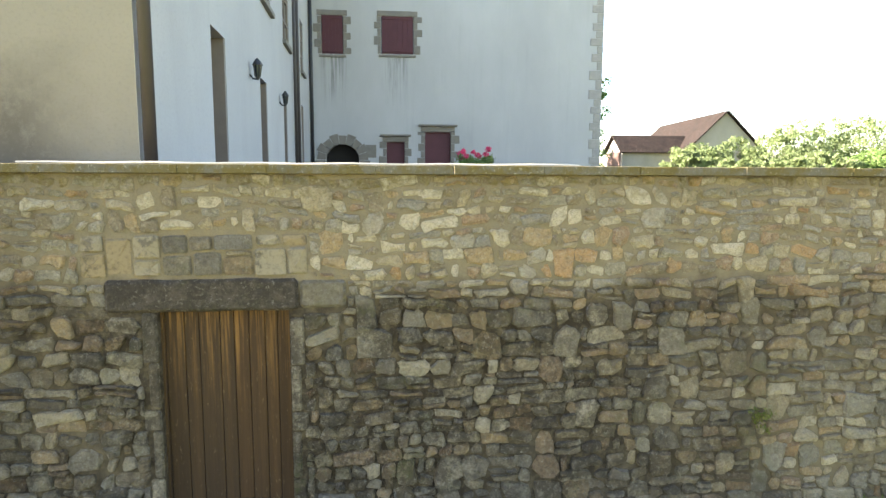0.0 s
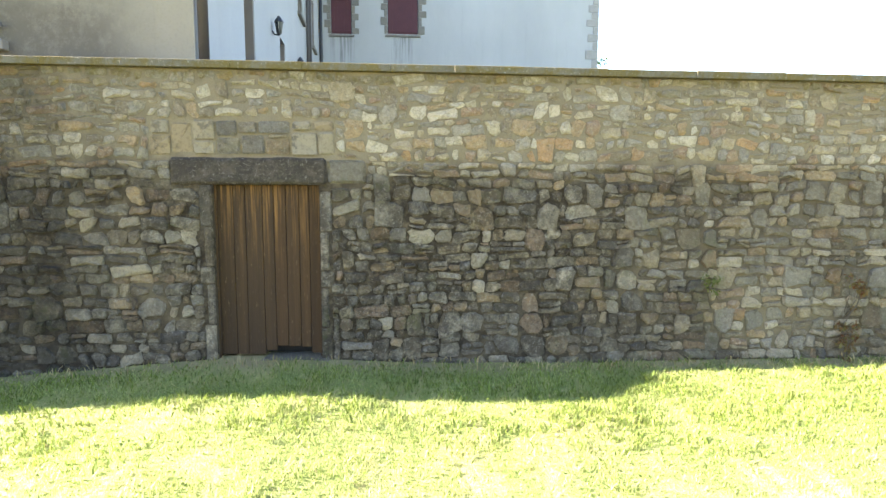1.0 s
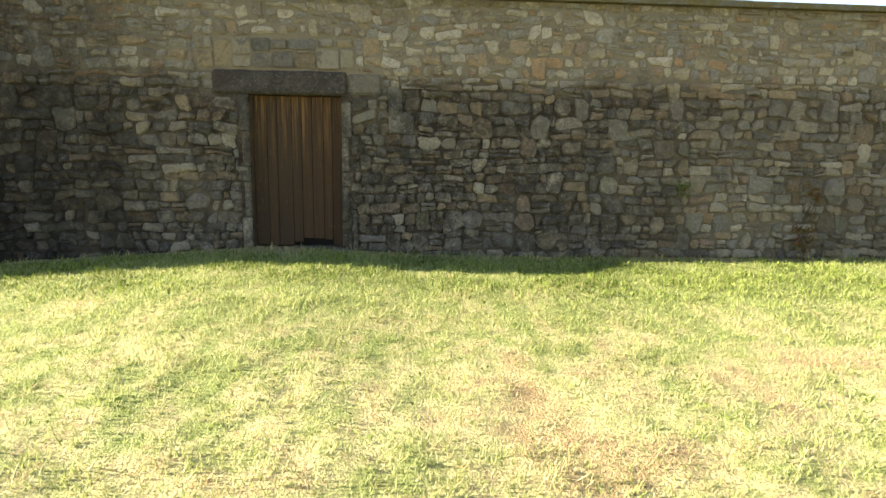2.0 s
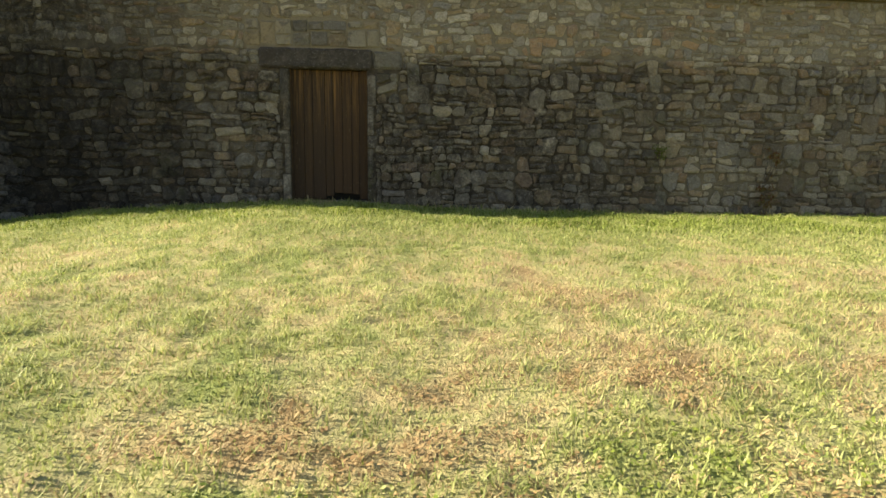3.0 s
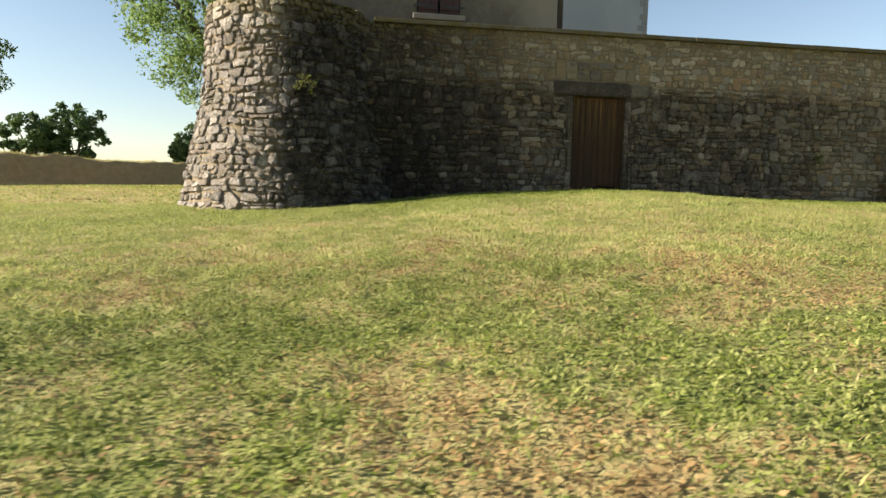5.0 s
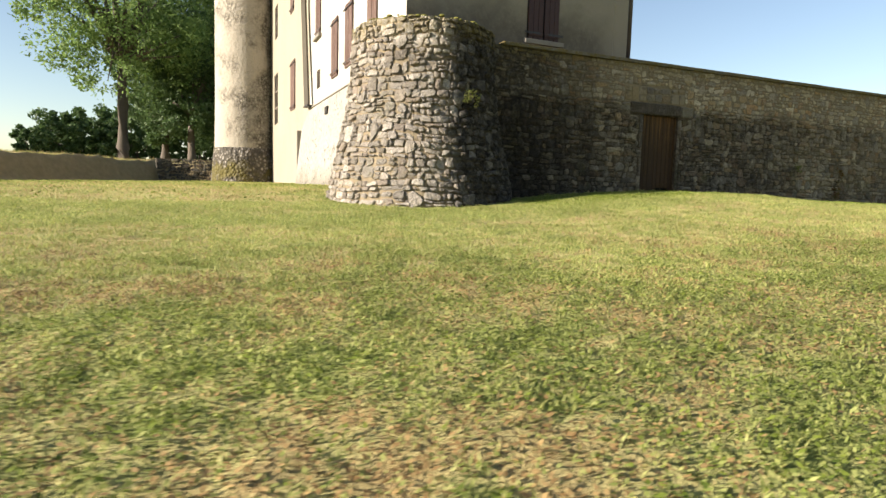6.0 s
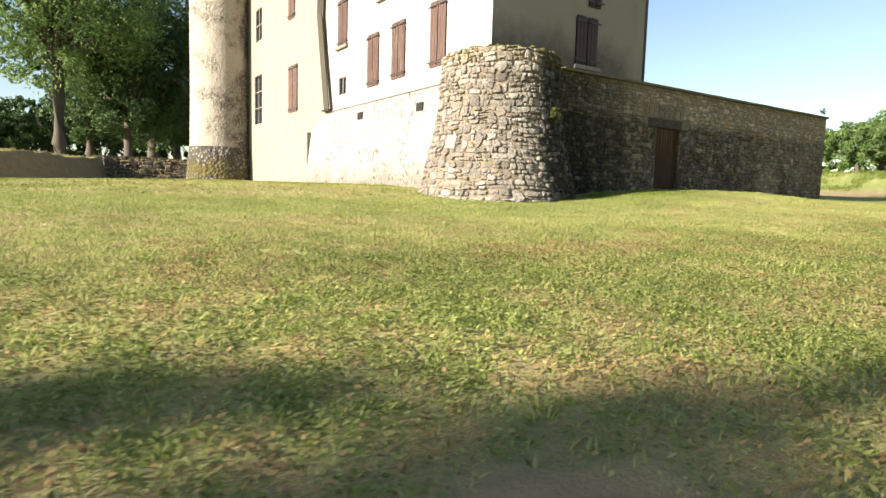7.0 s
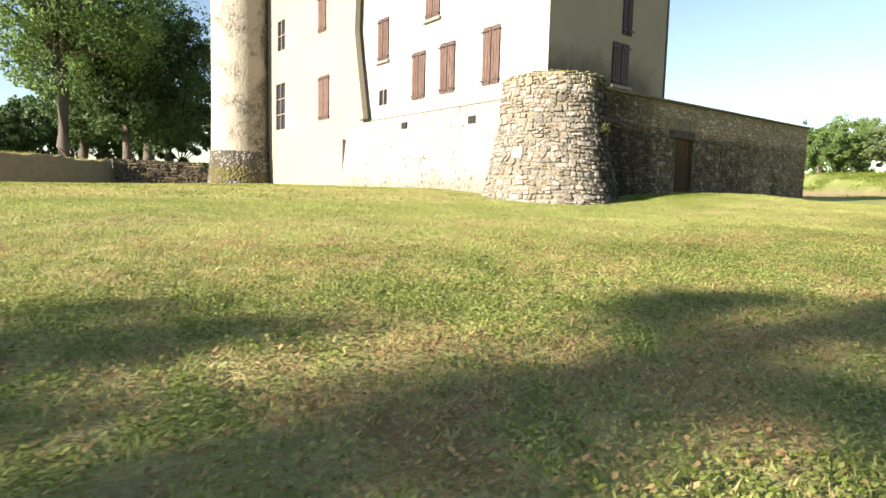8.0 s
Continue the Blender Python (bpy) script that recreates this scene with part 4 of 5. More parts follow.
# gable end towards the wall
S_HOLES = [(-3.38, -2.45, 3.64, 5.04), (-2.9, -2.36, 5.42, 7.2)]
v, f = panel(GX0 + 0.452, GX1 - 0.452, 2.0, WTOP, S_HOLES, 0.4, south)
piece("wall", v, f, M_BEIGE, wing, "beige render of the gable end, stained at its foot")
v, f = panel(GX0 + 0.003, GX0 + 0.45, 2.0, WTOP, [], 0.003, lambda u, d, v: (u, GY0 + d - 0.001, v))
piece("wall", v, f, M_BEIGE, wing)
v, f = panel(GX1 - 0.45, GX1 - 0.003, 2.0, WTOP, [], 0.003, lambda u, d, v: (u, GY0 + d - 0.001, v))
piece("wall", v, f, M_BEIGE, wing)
shuttered(wing, *S_HOLES[0], south, M_GABLE, 1)
shuttered(wing, *S_HOLES[1], south, M_GABLE, 0)

# courtyard front
E_DOORS = [(3.43, 4.32, 2.96, 5.41), (7.39, 8.23, 2.96, 5.34), (10.92, 11.59, 2.96, 5.28), (15.25, 15.96, 2.96, 5.75)]
E_WINS = [(7.75, 9.05, 7.08, 8.9), (11.1, 12.4, 6.95, 8.8), (15.3, 16.3, 6.9, 8.6)]
v, f = panel(GY0, GY1, 2.0, WTOP, E_DOORS + E_WINS, 0.45, east)
piece("wall", v, f, M_WHITE, wing, "white render of the courtyard front")
for u0, u1, v0, v1 in E_DOORS:
    d = part("door", box(bmesh.new(), u0, u1, 0.30, 0.35, v0, v1, east), M_SHUT, wing, "brown door in a deep reveal")
    for q in (u0 + 0.003, u1 - 0.03):
        part("door_lining", box(bmesh.new(), q, q + 0.027, 0.02, 0.298, v0, v1 - 0.004, east), M_LINING, d, "taupe painted lining")
for u0, u1, v0, v1 in E_WINS:
    barred(wing, u0, u1, v0, v1, east, 2, 3)
    part("sill", box(bmesh.new(), u0 - 0.08, u1 + 0.08, -0.1, 0.05, v0 - 0.12, v0 - 0.01, east, 0.01), M_DRESSED, wing)
for u, rad in ((0.54, 0.065), (12.9, 0.05), (13.7, 0.05), (18.2, 0.07)):
    part("downpipe", tube(bmesh.new(), [east(u, -0.09, 2.9), east(u, -0.09, 12.2)], [rad, rad], 10), M_PIPE if u < 18 else M_IRON, wing, "brown metal downpipe", True)
bm = bmesh.new()
box(bm, GX0 - 0.3, GX1 + 0.3, GY0 - 0.3, 25.6, WTOP, WTOP + 0.12)
tops = [bm.verts.new(p) for p in ((-3.3, GY0 + 3, WTOP + 1.3), (-3.3, 24, WTOP + 1.3))]
cor = [bm.verts.new(p) for p in ((GX0 - 0.4, GY0 - 0.4, WTOP + 0.12), (GX1 + 0.4, GY0 - 0.4, WTOP + 0.12), (GX1 + 0.4, 27.4, WTOP + 0.12), (GX0 - 0.4, 27.4, WTOP + 0.12))]
for q in ((cor[0], cor[1], tops[0]), (cor[1], cor[2], tops[1], tops[0]), (cor[2], cor[3], tops[1]), (cor[3], cor[0], tops[0], tops[1])):
    bm.faces.new(q)
part("roof", bm, M_TILE, wing)


# lanterns on the courtyard front
def lantern(y, z0, z1):
    wx = GX1 - 0.0223 * (y - GY0)
    x = wx + 0.15
    ob = base("wall_lantern", x, y, z0, "black iron wall lantern with glass panes", "lantern", "lanterns on the courtyard front")
    s = (z1 - z0) / 0.46
    bm = bmesh.new()
    lo, hi = 0.045 * s, 0.075 * s
    for sx in (-1, 1):
        for sy in (-1, 1):
            tube(bm, [(x + sx * lo, y + sy * lo, z0 + 0.05), (x + sx * hi, y + sy * hi, z0 + 0.32 * s)], [0.012, 0.012], 5)
    part("frame", bm, M_IRON, ob)
    part("glass", tube(bmesh.new(), [(x, y, z0 + 0.05), (x, y, z0 + 0.31 * s)], [lo * 1.3, hi * 1.3], 4), M_GLASS, ob)
    part("cap", tube(bmesh.new(), [(x, y, z0 + 0.31 * s), (x, y, z0 + 0.36 * s), (x, y, z0 + 0.42 * s), (x, y, z1)], [hi * 1.6, hi * 1.3, hi * 0.7, hi * 0.3], 8), M_IRON, ob)
    part("foot", tube(bmesh.new(), [(x, y, z0), (x, y, z0 + 0.06)], [0.02, lo * 1.3], 8), M_IRON, ob)
    bm = tube(bmesh.new(), [(wx, y, z0 + 0.10), (wx + 0.06, y, z0 + 0.02), (x, y, z0 + 0.01)], [0.022, 0.02, 0.018], 6)
    part("bracket", bm, M_IRON, ob)


lantern(6.27, 5.1, 5.5)
lantern(10.14, 5.08, 5.45)

# ---- rear wing across the courtyard ----
KY = 18.4
keep = base("rear_wing", 5.5, 22, 3.0, "tall grey-white plastered rear wing with oxblood shutters and stone dressings", "building")
back = lambda u, d, v: (u, KY + d, v)
K_HOLES = [(-0.18, 0.66, 8.08, 9.53), (2.13, 3.39, 8.13, 9.56), (-0.09, 1.22, 2.9, 4.66), (2.31, 3.03, 2.9, 4.73), (3.84, 4.89, 2.9, 5.14)]
v, f = panel(-0.72, 11.1, 2.0, 13.5, K_HOLES, 0.5, back)
piece("wall", v, f, M_REAR, keep, "grey-white render with damp streaks")
v, f = panel(KY + 0.003, 27.0, 2.0, 13.5, [], 0.4, lambda u, d, v: (11.097 - d, u, v))
piece("wall", v, f, M_WHITE, keep)
r = random.Random(31)


def dressings(u0, u1, v0, v1, parent, top=True):
    """Alternating long and short stones at the sides of an opening, and a stone over it."""
    z, k = v0, 0
    while z < v1 - 0.05:
        hh = min(r.uniform(0.24, 0.34), v1 - z)
        a, b = (0.30, 0.16) if k % 2 else (0.15, 0.32)
        part("frame_stone", box(bmesh.new(), u0 - a * r.uniform(0.85, 1.1), u0 - 0.004, -0.02, 0.2, z + 0.006, z + hh - 0.006, back, 0.01), M_DRESSED, parent)
        part("frame_stone", box(bmesh.new(), u1 + 0.004, u1 + b * r.uniform(0.85, 1.1), -0.02, 0.2, z + 0.006, z + hh - 0.006, back, 0.01), M_DRESSED, parent)
        z, k = z + hh, k + 1
    if top:
        part("frame_stone", box(bmesh.new(), u0 - 0.16, u1 + 0.16, -0.022, 0.2, v1 + 0.004, v1 + 0.2, back, 0.01), M_DRESSED, parent)


for hole in K_HOLES[:2]:
    win = shuttered(keep, *hole, back, M_RED, 0, 1, 0.05, 6)
    dressings(*hole, win)
    part("sill", box(bmesh.new(), hole[0] - 0.1, hole[1] + 0.1, -0.06, 0.1, hole[2] - 0.12, hole[2] - 0.035, back, 0.01), M_DRESSED, win)
for hole in K_HOLES[3:]:
    d = part("door", box(bmesh.new(), hole[0], hole[1], 0.14, 0.2, hole[2], hole[3], back), M_RED, keep, "oxblood painted door")
    dressings(*hole, d)
    part("hood", box(bmesh.new(), hole[0] - 0.26, hole[1] + 0.26, -0.14, 0.1, hole[3] + 0.205, hole[3] + 0.285, back, 0.02), M_DRESSED, d, "moulded stone hood")
# stone arch
arch = part("arch", box(bmesh.new(), 1.24, 1.66, -0.025, 0.2, 2.9, 3.98, back, 0.01), M_DRESSED, keep, "rounded arch of grey cut stones over a dark cellar mouth")
cx, cz, ra = 0.57, 4.0, 0.655
for k in range(9):
    bm = bmesh.new()
    a0, a1 = math.pi * k / 9, math.pi * (k + 1) / 9 - 0.02
    q = []
    for rad in (ra, ra + 0.36 + 0.08 * (k % 2)):
        for a in (a0, a1):
            for d in (-0.03, 0.3):
                q.append(bm.verts.new(back(cx + rad * math.cos(a), d, cz + rad * 0.95 * math.sin(a))))
    for fc in ((0, 1, 3, 2), (4, 6, 7, 5), (0, 4, 5, 1), (2, 3, 7, 6), (0, 2, 6, 4), (1, 5, 7, 3)):
        bm.faces.new([q[i] for i in fc])
    part("arch_stone", bm, M_DRESSED, arch)
part("arch_stone", box(bmesh.new(), -0.55, -0.1, -0.025, 0.2, 2.9, 3.98, back, 0.01), M_DRESSED, arch)
part("arch_stone", box(bmesh.new(), 1.5, 1.9, -0.02, 0.1, 4.1, 4.6, back, 0.01), M_DRESSED, arch)
part("cellar_mouth", box(bmesh.new(), -0.2, 1.4, 0.42, 0.48, 2.9, 4.8, back), M_DARK, keep)
z, k = 2.9, 0
while z < 13.4:
    hh = r.uniform(0.28, 0.42)
    a = 0.42 if k % 2 else 0.22
    part("quoin", box(bmesh.new(), 11.1 - a - r.uniform(0, 0.12), 11.11, -0.02, 0.3, z + 0.006, z + hh - 0.006, back, 0.012), M_QUOIN, keep)
    z, k = z + hh, k + 1
bm = box(bmesh.new(), GX1, 11.4, KY - 0.3, 27.2, 13.503, 13.6)
part("roof", bm, M_TILE, keep)
terrace = tagged(new("terrace"), "gravel courtyard terrace behind the wall", "courtyard", kind="structure")
part("terrace_slab", box(bmesh.new(), GX1 + 0.003, WALL_X1 - 0.51, 0.503, KY - 0.003, 2.2, 2.95), M_SOIL, terrace)

# ---- round corner tower ----
TX, TY = -7.95, 25.95
tower = base("round_tower", TX, TY, 0.0, "slim round plastered tower with a bare stone foot", "tower")


def drum(name, prof, mat, label):
    n = 48
    v = [(TX + q * math.cos(k * 2 * math.pi / n), TY + q * math.sin(k * 2 * math.pi / n), z) for q, z in prof for k in range(n)]
    f = [(i * n + k, i * n + (k + 1) % n, (i + 1) * n + (k + 1) % n, (i + 1) * n + k) for i in range(len(prof) - 1) for k in range(n)]
    f.append(tuple(range((len(prof) - 1) * n, len(prof) * n)))
    return piece(name, v, f, mat, tower, label, True)


def tower_render():
    """Cream render that has come away in broad patches from small pale rubble."""
    n = Nodes("flaking_tower_render", 0.95, 0.1)
    c = n.mix(n.noise(0.5, 5), (0.29, 0.262, 0.215), (0.37, 0.335, 0.275))
    vo = n.add("ShaderNodeTexVoronoi", Vector=n.pos.outputs["Position"], Scale=7.0)
    rub = n.mix(n.ramp(vo.outputs["Color"], [(0.3, 0.0), (0.8, 1.0)]), (0.11, 0.098, 0.08), (0.36, 0.33, 0.275))
    rub = n.mix(n.ramp(vo.outputs["Distance"], [(0.3, 0.0), (0.62, 0.9)]), rub, (0.085, 0.074, 0.058))
    wide = n.math("ADD", n.noise(0.33, 6, 0.68), n.math("MULTIPLY", n.math("ADD", n.axis(0), -TX), 0.07))
    bare = n.math("MULTIPLY", n.ramp(wide, [(0.45, 0.0), (0.58, 1.0)]), n.ramp(n.noise(7, 6, 0.75), [(0.38, 0.25), (0.54, 1.0)]))
    c = n.mix(bare, c, rub)
    n.bump(n.math("ADD", n.noise(6, 5), n.math("MULTIPLY", n.math("MULTIPLY", bare, vo.outputs["Distance"]), -1.5)), 0.8, 0.08)
    return n.done(c)


def pebbly():
    n = Nodes("tower_foot_rubble", 0.95, 0.1)
    vo = n.add("ShaderNodeTexVoronoi", Vector=n.pos.outputs["Position"], Scale=6.0)
    c = n.mix(n.ramp(vo.outputs["Color"], [(0.35, 0.0), (0.85, 1.0)]), (0.075, 0.068, 0.058), (0.33, 0.30, 0.26))
    c = n.mix(n.ramp(vo.outputs["Distance"], [(0.25, 0.0), (0.6, 0.9)]), c, (0.07, 0.062, 0.05))
    c = n.mix(n.ramp(n.math("ADD", n.noise(0.9, 5), n.math("MULTIPLY", n.axis(2), -0.06)), [(0.42, 0.0), (0.55, 0.8)]), c, (0.10, 0.085, 0.025))
    n.bump(n.math("MULTIPLY", vo.outputs["Distance"], -1.0), 0.9, 0.12)
    return n.done(c)


drum("tower_shaft", [(1.80, 2.0), (1.74, 5), (1.70, 14), (1.70, 15)], tower_render(), "flaking cream render over stone")
drum("tower_foot", [(2.08, -0.6), (2.02, 0.2), (1.9, 1.4), (1.85, 1.99)], pebbly(), "battered foot of dark rubble")


# ---- trees ----
def leaves(centres, radii, per, size, seed):
    """Leaf quads in clumps: centres and radii of the clumps, per leaves each."""
    g = np.random.default_rng(seed)
    c = np.repeat(centres, per, 0)
    rr = np.repeat(radii, per)[:, None]
    d = g.normal(size=c.shape)
    d /= np.linalg.norm(d, axis=1)[:, None]
    p = c + d * rr * g.uniform(0.25, 1.0, (len(c), 1)) ** 0.6 * [1, 1, 0.8]
    a = g.normal(size=c.shape)
    a /= np.linalg.norm(a, axis=1)[:, None]
    b = np.cross(a, g.normal(size=c.shape))
    b /= np.linalg.norm(b, axis=1)[:, None]
    s = size * g.uniform(0.6, 1.4, (len(c), 1))
    v = np.stack([p - a * s, p + b * s * 0.45, p + a * s, p - b * s * 0.45], 1).reshape(-1, 3)
    f = np.arange(len(v)).reshape(-1, 4)
    return v, f


def tree(x, y, height, crown, trunk_r, fork, mat, label, seed, clumps=90, per=90, leaf=0.22, z=None, lean=0.0, name="tree", group="", tuft=(0.13, 0.30)):
    """Trunk with limbs, and a crown of leaf clumps round the limb ends. crown: half widths x, y and half height."""
    r = random.Random(seed)
    z = float(ground_z(x, y)) - 0.15 if z is None else z
    ob = base(name, x, y, z, label, "tree" if name != "bush" else "bush", group)
    cz = z + height - crown[2]
    bm = bmesh.new()
    top = (x + lean * height * 0.4, y, z + fork)
    tube(bm, [(x, y, z), (x + r.uniform(-.1, .1), y, z + fork * 0.15), (x + lean * height * 0.2, y, z + fork * 0.55), top], [trunk_r * 1.35, trunk_r, trunk_r * 0.85, trunk_r * 0.75], 10)
    cs, rs = [], []
    for k in range(clumps):
        while True:
            p = Vector((r.uniform(-1, 1), r.uniform(-1, 1), r.uniform(-1, 1)))
            if 0.25 < p.length < 1.0 and (p.length > 0.55 or r.random() < 0.4):
                break
        q = Vector((x + lean * height * 0.5 + p.x * crown[0], y + p.y * crown[1], cz + p.z * crown[2]))
        q += Vector((r.gauss(0, 1), r.gauss(0, 1), r.gauss(0, 1))) * 0.07 * min(crown)
        cs.append(q)
        rs.append(r.uniform(*tuft) * min(crown))
    for q in cs[:max(8, clumps // 7)]:
        mid = Vector(top).lerp(q, 0.5) + Vector((0, 0, 0.08 * height * r.uniform(-0.5, 1)))
        tube(bm, [Vector(top) - Vector((0, 0, 0.3)), mid, q], [trunk_r * 0.42, trunk_r * 0.24, trunk_r * 0.06], 6)
    part("trunk", bm, M_BARK, ob, smooth=True)
    v, f = leaves(np.array(cs), np.array(rs), per, leaf, seed)
    under(new("crown", big_mesh("crown", v, f, mat)), ob)
    return ob


# big trees beyond the bank
tree(-16.2, 44, 24, (8.5, 7, 9), 0.52, 8.5, M_LEAF, "tall broad-leaved tree in full leaf", 1, 190, 200, 0.165, group="trees beyond the bank")
tree(-8.5, 53, 17, (7.0, 7, 7.6), 0.5, 6, M_LEAF_DARK, "tall dark-leaved tree in full leaf", 2, 190, 190, 0.175, group="trees beyond the bank")
tree(-13.5, 58, 18, (5, 6, 8), 0.5, 6, M_LEAF_DARK, "tall dark-leaved tree in full leaf", 3, 140, 150, 0.2, group="trees beyond the bank")
tree(-5.0, 60, 16.5, (4.6, 5, 7.6), 0.5, 5, M_LEAF_DARK, "tall dark-leaved tree in full leaf", 4, 160, 150, 0.2, group="trees beyond the bank")
tree(-11.0, 49, 14, (4.0, 4, 6), 0.4, 5, M_LEAF_DARK, "tall dark-leaved tree in full leaf", 6, 110, 170, 0.17, group="trees beyond the bank")
tree(-52.2, 70, 17.5, (5.6, 5.6, 6.2), 0.5, 8, M_LEAF_DARK, "broad-leaved tree with hanging branches", 5, 60, 90, 0.24, group="trees beyond the bank")
for k, (x, y, hh, w) in enumerate([(-61, 106, 11, 5), (-55, 108, 13, 5.5), (-38, 116, 8, 2), (-33, 116, 11, 5), (-27, 117, 12, 5.5), (-21, 118, 13, 6), (-15, 118, 13, 6), (-9, 118, 13, 6), (-3, 120, 13, 6)]):
    tree(x, y, hh, (w, 5, hh * 0.44), 0.35, 2, M_LEAF_DARK, "distant dark tree on the skyline", 40 + k, 60, 70, 0.42, group="trees on the skyline")
for k, (x, y, hh, w) in enumerate([(-17, 72, 7, 6), (-9, 70, 8, 6), (-1, 72, 8, 6), (-24, 74, 6, 5)]):
    tree(x, y, hh, (w, 3, hh * 0.5), 0.2, 1, M_LEAF_DARK, "dense dark undergrowth under the tall trees", 130 + k, 70, 70, 0.3, name="bush", group="undergrowth beyond the bank")
# trees west of the lawn, whose shadows fall across it
def bough_tree(x, y, label, seed, fork, boughs, mat, tilt=(0.16, 0.32)):
    """A tall tree whose foliage sits in separate boughs: place and half sizes of each, relative to the trunk's foot."""
    r = random.Random(seed)
    z = float(ground_z(x, y)) - 0.15
    ob = base("tree", x, y, z, label, "tree")
    bm = bmesh.new()
    top = Vector((x + 0.2, y, z + fork))
    tube(bm, [(x, y, z), (x + 0.05, y, z + 1.2), (x + 0.15, y, z + fork * 0.6), top], [0.34, 0.26, 0.2, 0.16], 10)
    cs, rs = [], []
    for bx, by, bz, wx, wy, wz in boughs:
        mid = Vector((x + bx, y + by, z + bz))
        tube(bm, [top - Vector((0, 0, 1.2)), top.lerp(mid, 0.5) - Vector((0, 0, 0.2)), mid], [0.12, 0.08, 0.03], 6)
        for _ in range(int(7 + 6 * wx * (wy + wz))):
            p = Vector((r.gauss(0, 0.5), r.gauss(0, 0.5), r.gauss(0, 0.5)))
            cs.append(mid + Vector((p.x * wx, p.y * wy, p.z * wz)))
            rs.append(r.uniform(*tilt))
    part("trunk", bm, M_BARK, ob, smooth=True)
    v, f = leaves(np.array(cs), np.array(rs), 46, 0.12, seed)
    under(new("crown", big_mesh("crown", v, f, mat)), ob)
    return ob


bough_tree(-50.3, -10.0, "tall tree with separate leafy boughs west of the lawn", 3179, 10.2,
           [(0.2, 1.14, 11.0, 0.8, 0.75, 0.5), (1.2, -0.26, 11.0, 0.9, 0.45, 0.75), (0.0, 0.4, 12.5, 0.55, 0.35, 0.25), (-0.5, -0.35, 13.2, 0.65, 0.4, 0.4), (1.4, -0.8, 11.8, 0.9, 0.65, 0.8), (0.1, 0.1, 10.6, 0.9, 0.7, 0.7)], M_LEAF)
# orchard trees to the east
for k, (x, y, hh, w, m) in enumerate([(45.5, 12.5, 5.0, 2.9, M_LEAF), (49, 12, 5.6, 3.2, M_LEAF), (50, 8.0, 5.4, 3.3, M_LEAF_LIGHT), (55, 4, 7.0, 4.2, M_LEAF_LIGHT), (60, 14, 7.5, 4.5, M_LEAF), (45, 17, 5.0, 3.0, M_LEAF)]):
    tree(x, y, hh, (w, w, hh * 0.38), 0.26, 1.7, m, "low spreading orchard tree", 60 + k, 110, 90, 0.12, group="orchard trees")

# ---- beyond the courtyard: barn and bushes ----
barn = base("barn", 38.5, 62, 3.0, "old pale barn with a rust-brown tiled roof", "barn")
bm = bmesh.new()
gab = [(34.6, 55, 2.5), (42.7, 55, 2.5), (42.7, 55, 6.65), (38.65, 55, 10.5), (34.6, 55, 6.65)]
a = [bm.verts.new(p) for p in gab]
b = [bm.verts.new((x + 1.4, y + 17.5, z)) for x, y, z in gab]
bm.faces.new(a), bm.faces.new(b)
for k in range(5):
    bm.faces.new((a[k], a[(k + 1) % 5], b[(k + 1) % 5], b[k]))
part("wall", bm, M_GREY, barn, "faded plaster walls")


def slope(p, q, up, th=0.14):
    """A roof slab between two lower points p, q and two upper ones."""
    bm = bmesh.new()
    lo = [Vector(p), Vector(q), Vector(up[1]), Vector(up[0])]
    nn = (lo[1] - lo[0]).cross(lo[3] - lo[0]).normalized()
    nn = nn if nn.z > 0 else -nn
    a, b = [bm.verts.new(c + nn * 0.02) for c in lo], [bm.verts.new(c + nn * th) for c in lo]
    bm.faces.new(a), bm.faces.new(b)
    for k in range(4):
        bm.faces.new((a[k], a[(k + 1) % 4], b[(k + 1) % 4], b[k]))
    return bm


part("roof", slope((34.1, 54.6, 6.2), (35.6, 72.9, 6.2), ((38.65, 54.6, 10.55), (40.1, 72.9, 10.55))), M_TILE, barn, "weathered rust-brown tiles")
part("roof", slope((43.2, 54.6, 6.2), (44.6, 72.9, 6.2), ((38.65, 54.6, 10.55), (40.1, 72.9, 10.55))), M_TILE, barn)
for y in (56.2, 57.4):
    part("window", box(bmesh.new(), 34.42 + (y - 55) * 0.08, 34.52 + (y - 55) * 0.08, y, y + 0.7, 4.4, 5.3), M_DARK, barn)
annex = base("barn_annex", 31, 59, 3.0, "small tiled annex against the barn, with a timber gable", "annex")
bm = bmesh.new()
gab = [(28.2, 57.0, 2.5), (28.2, 61.6, 2.5), (28.2, 61.6, 6.5), (28.2, 59.3, 8.15), (28.2, 57.0, 6.5)]
a = [bm.verts.new(p) for p in gab]
b = [bm.verts.new((x + 6.2, y, z)) for x, y, z in gab]
bm.faces.new(a), bm.faces.new(b)
for k in range(5):
    bm.faces.new((a[k], a[(k + 1) % 5], b[(k + 1) % 5], b[k]))
part("wall", bm, M_GREY, annex)
part("roof", slope((27.8, 56.6, 6.2), (34.6, 56.6, 6.2), ((27.8, 59.3, 8.2), (36.8, 59.3, 8.2))), M_TILE, annex)
part("roof", slope((27.8, 62.0, 6.2), (34.6, 62.0, 6.2), ((27.8, 59.3, 8.2), (36.8, 59.3, 8.2))), M_TILE, annex)
part("timber_gable", box(bmesh.new(), 28.1, 28.19, 57.5, 61.1, 4.6, 6.4), M_SHUT, annex)
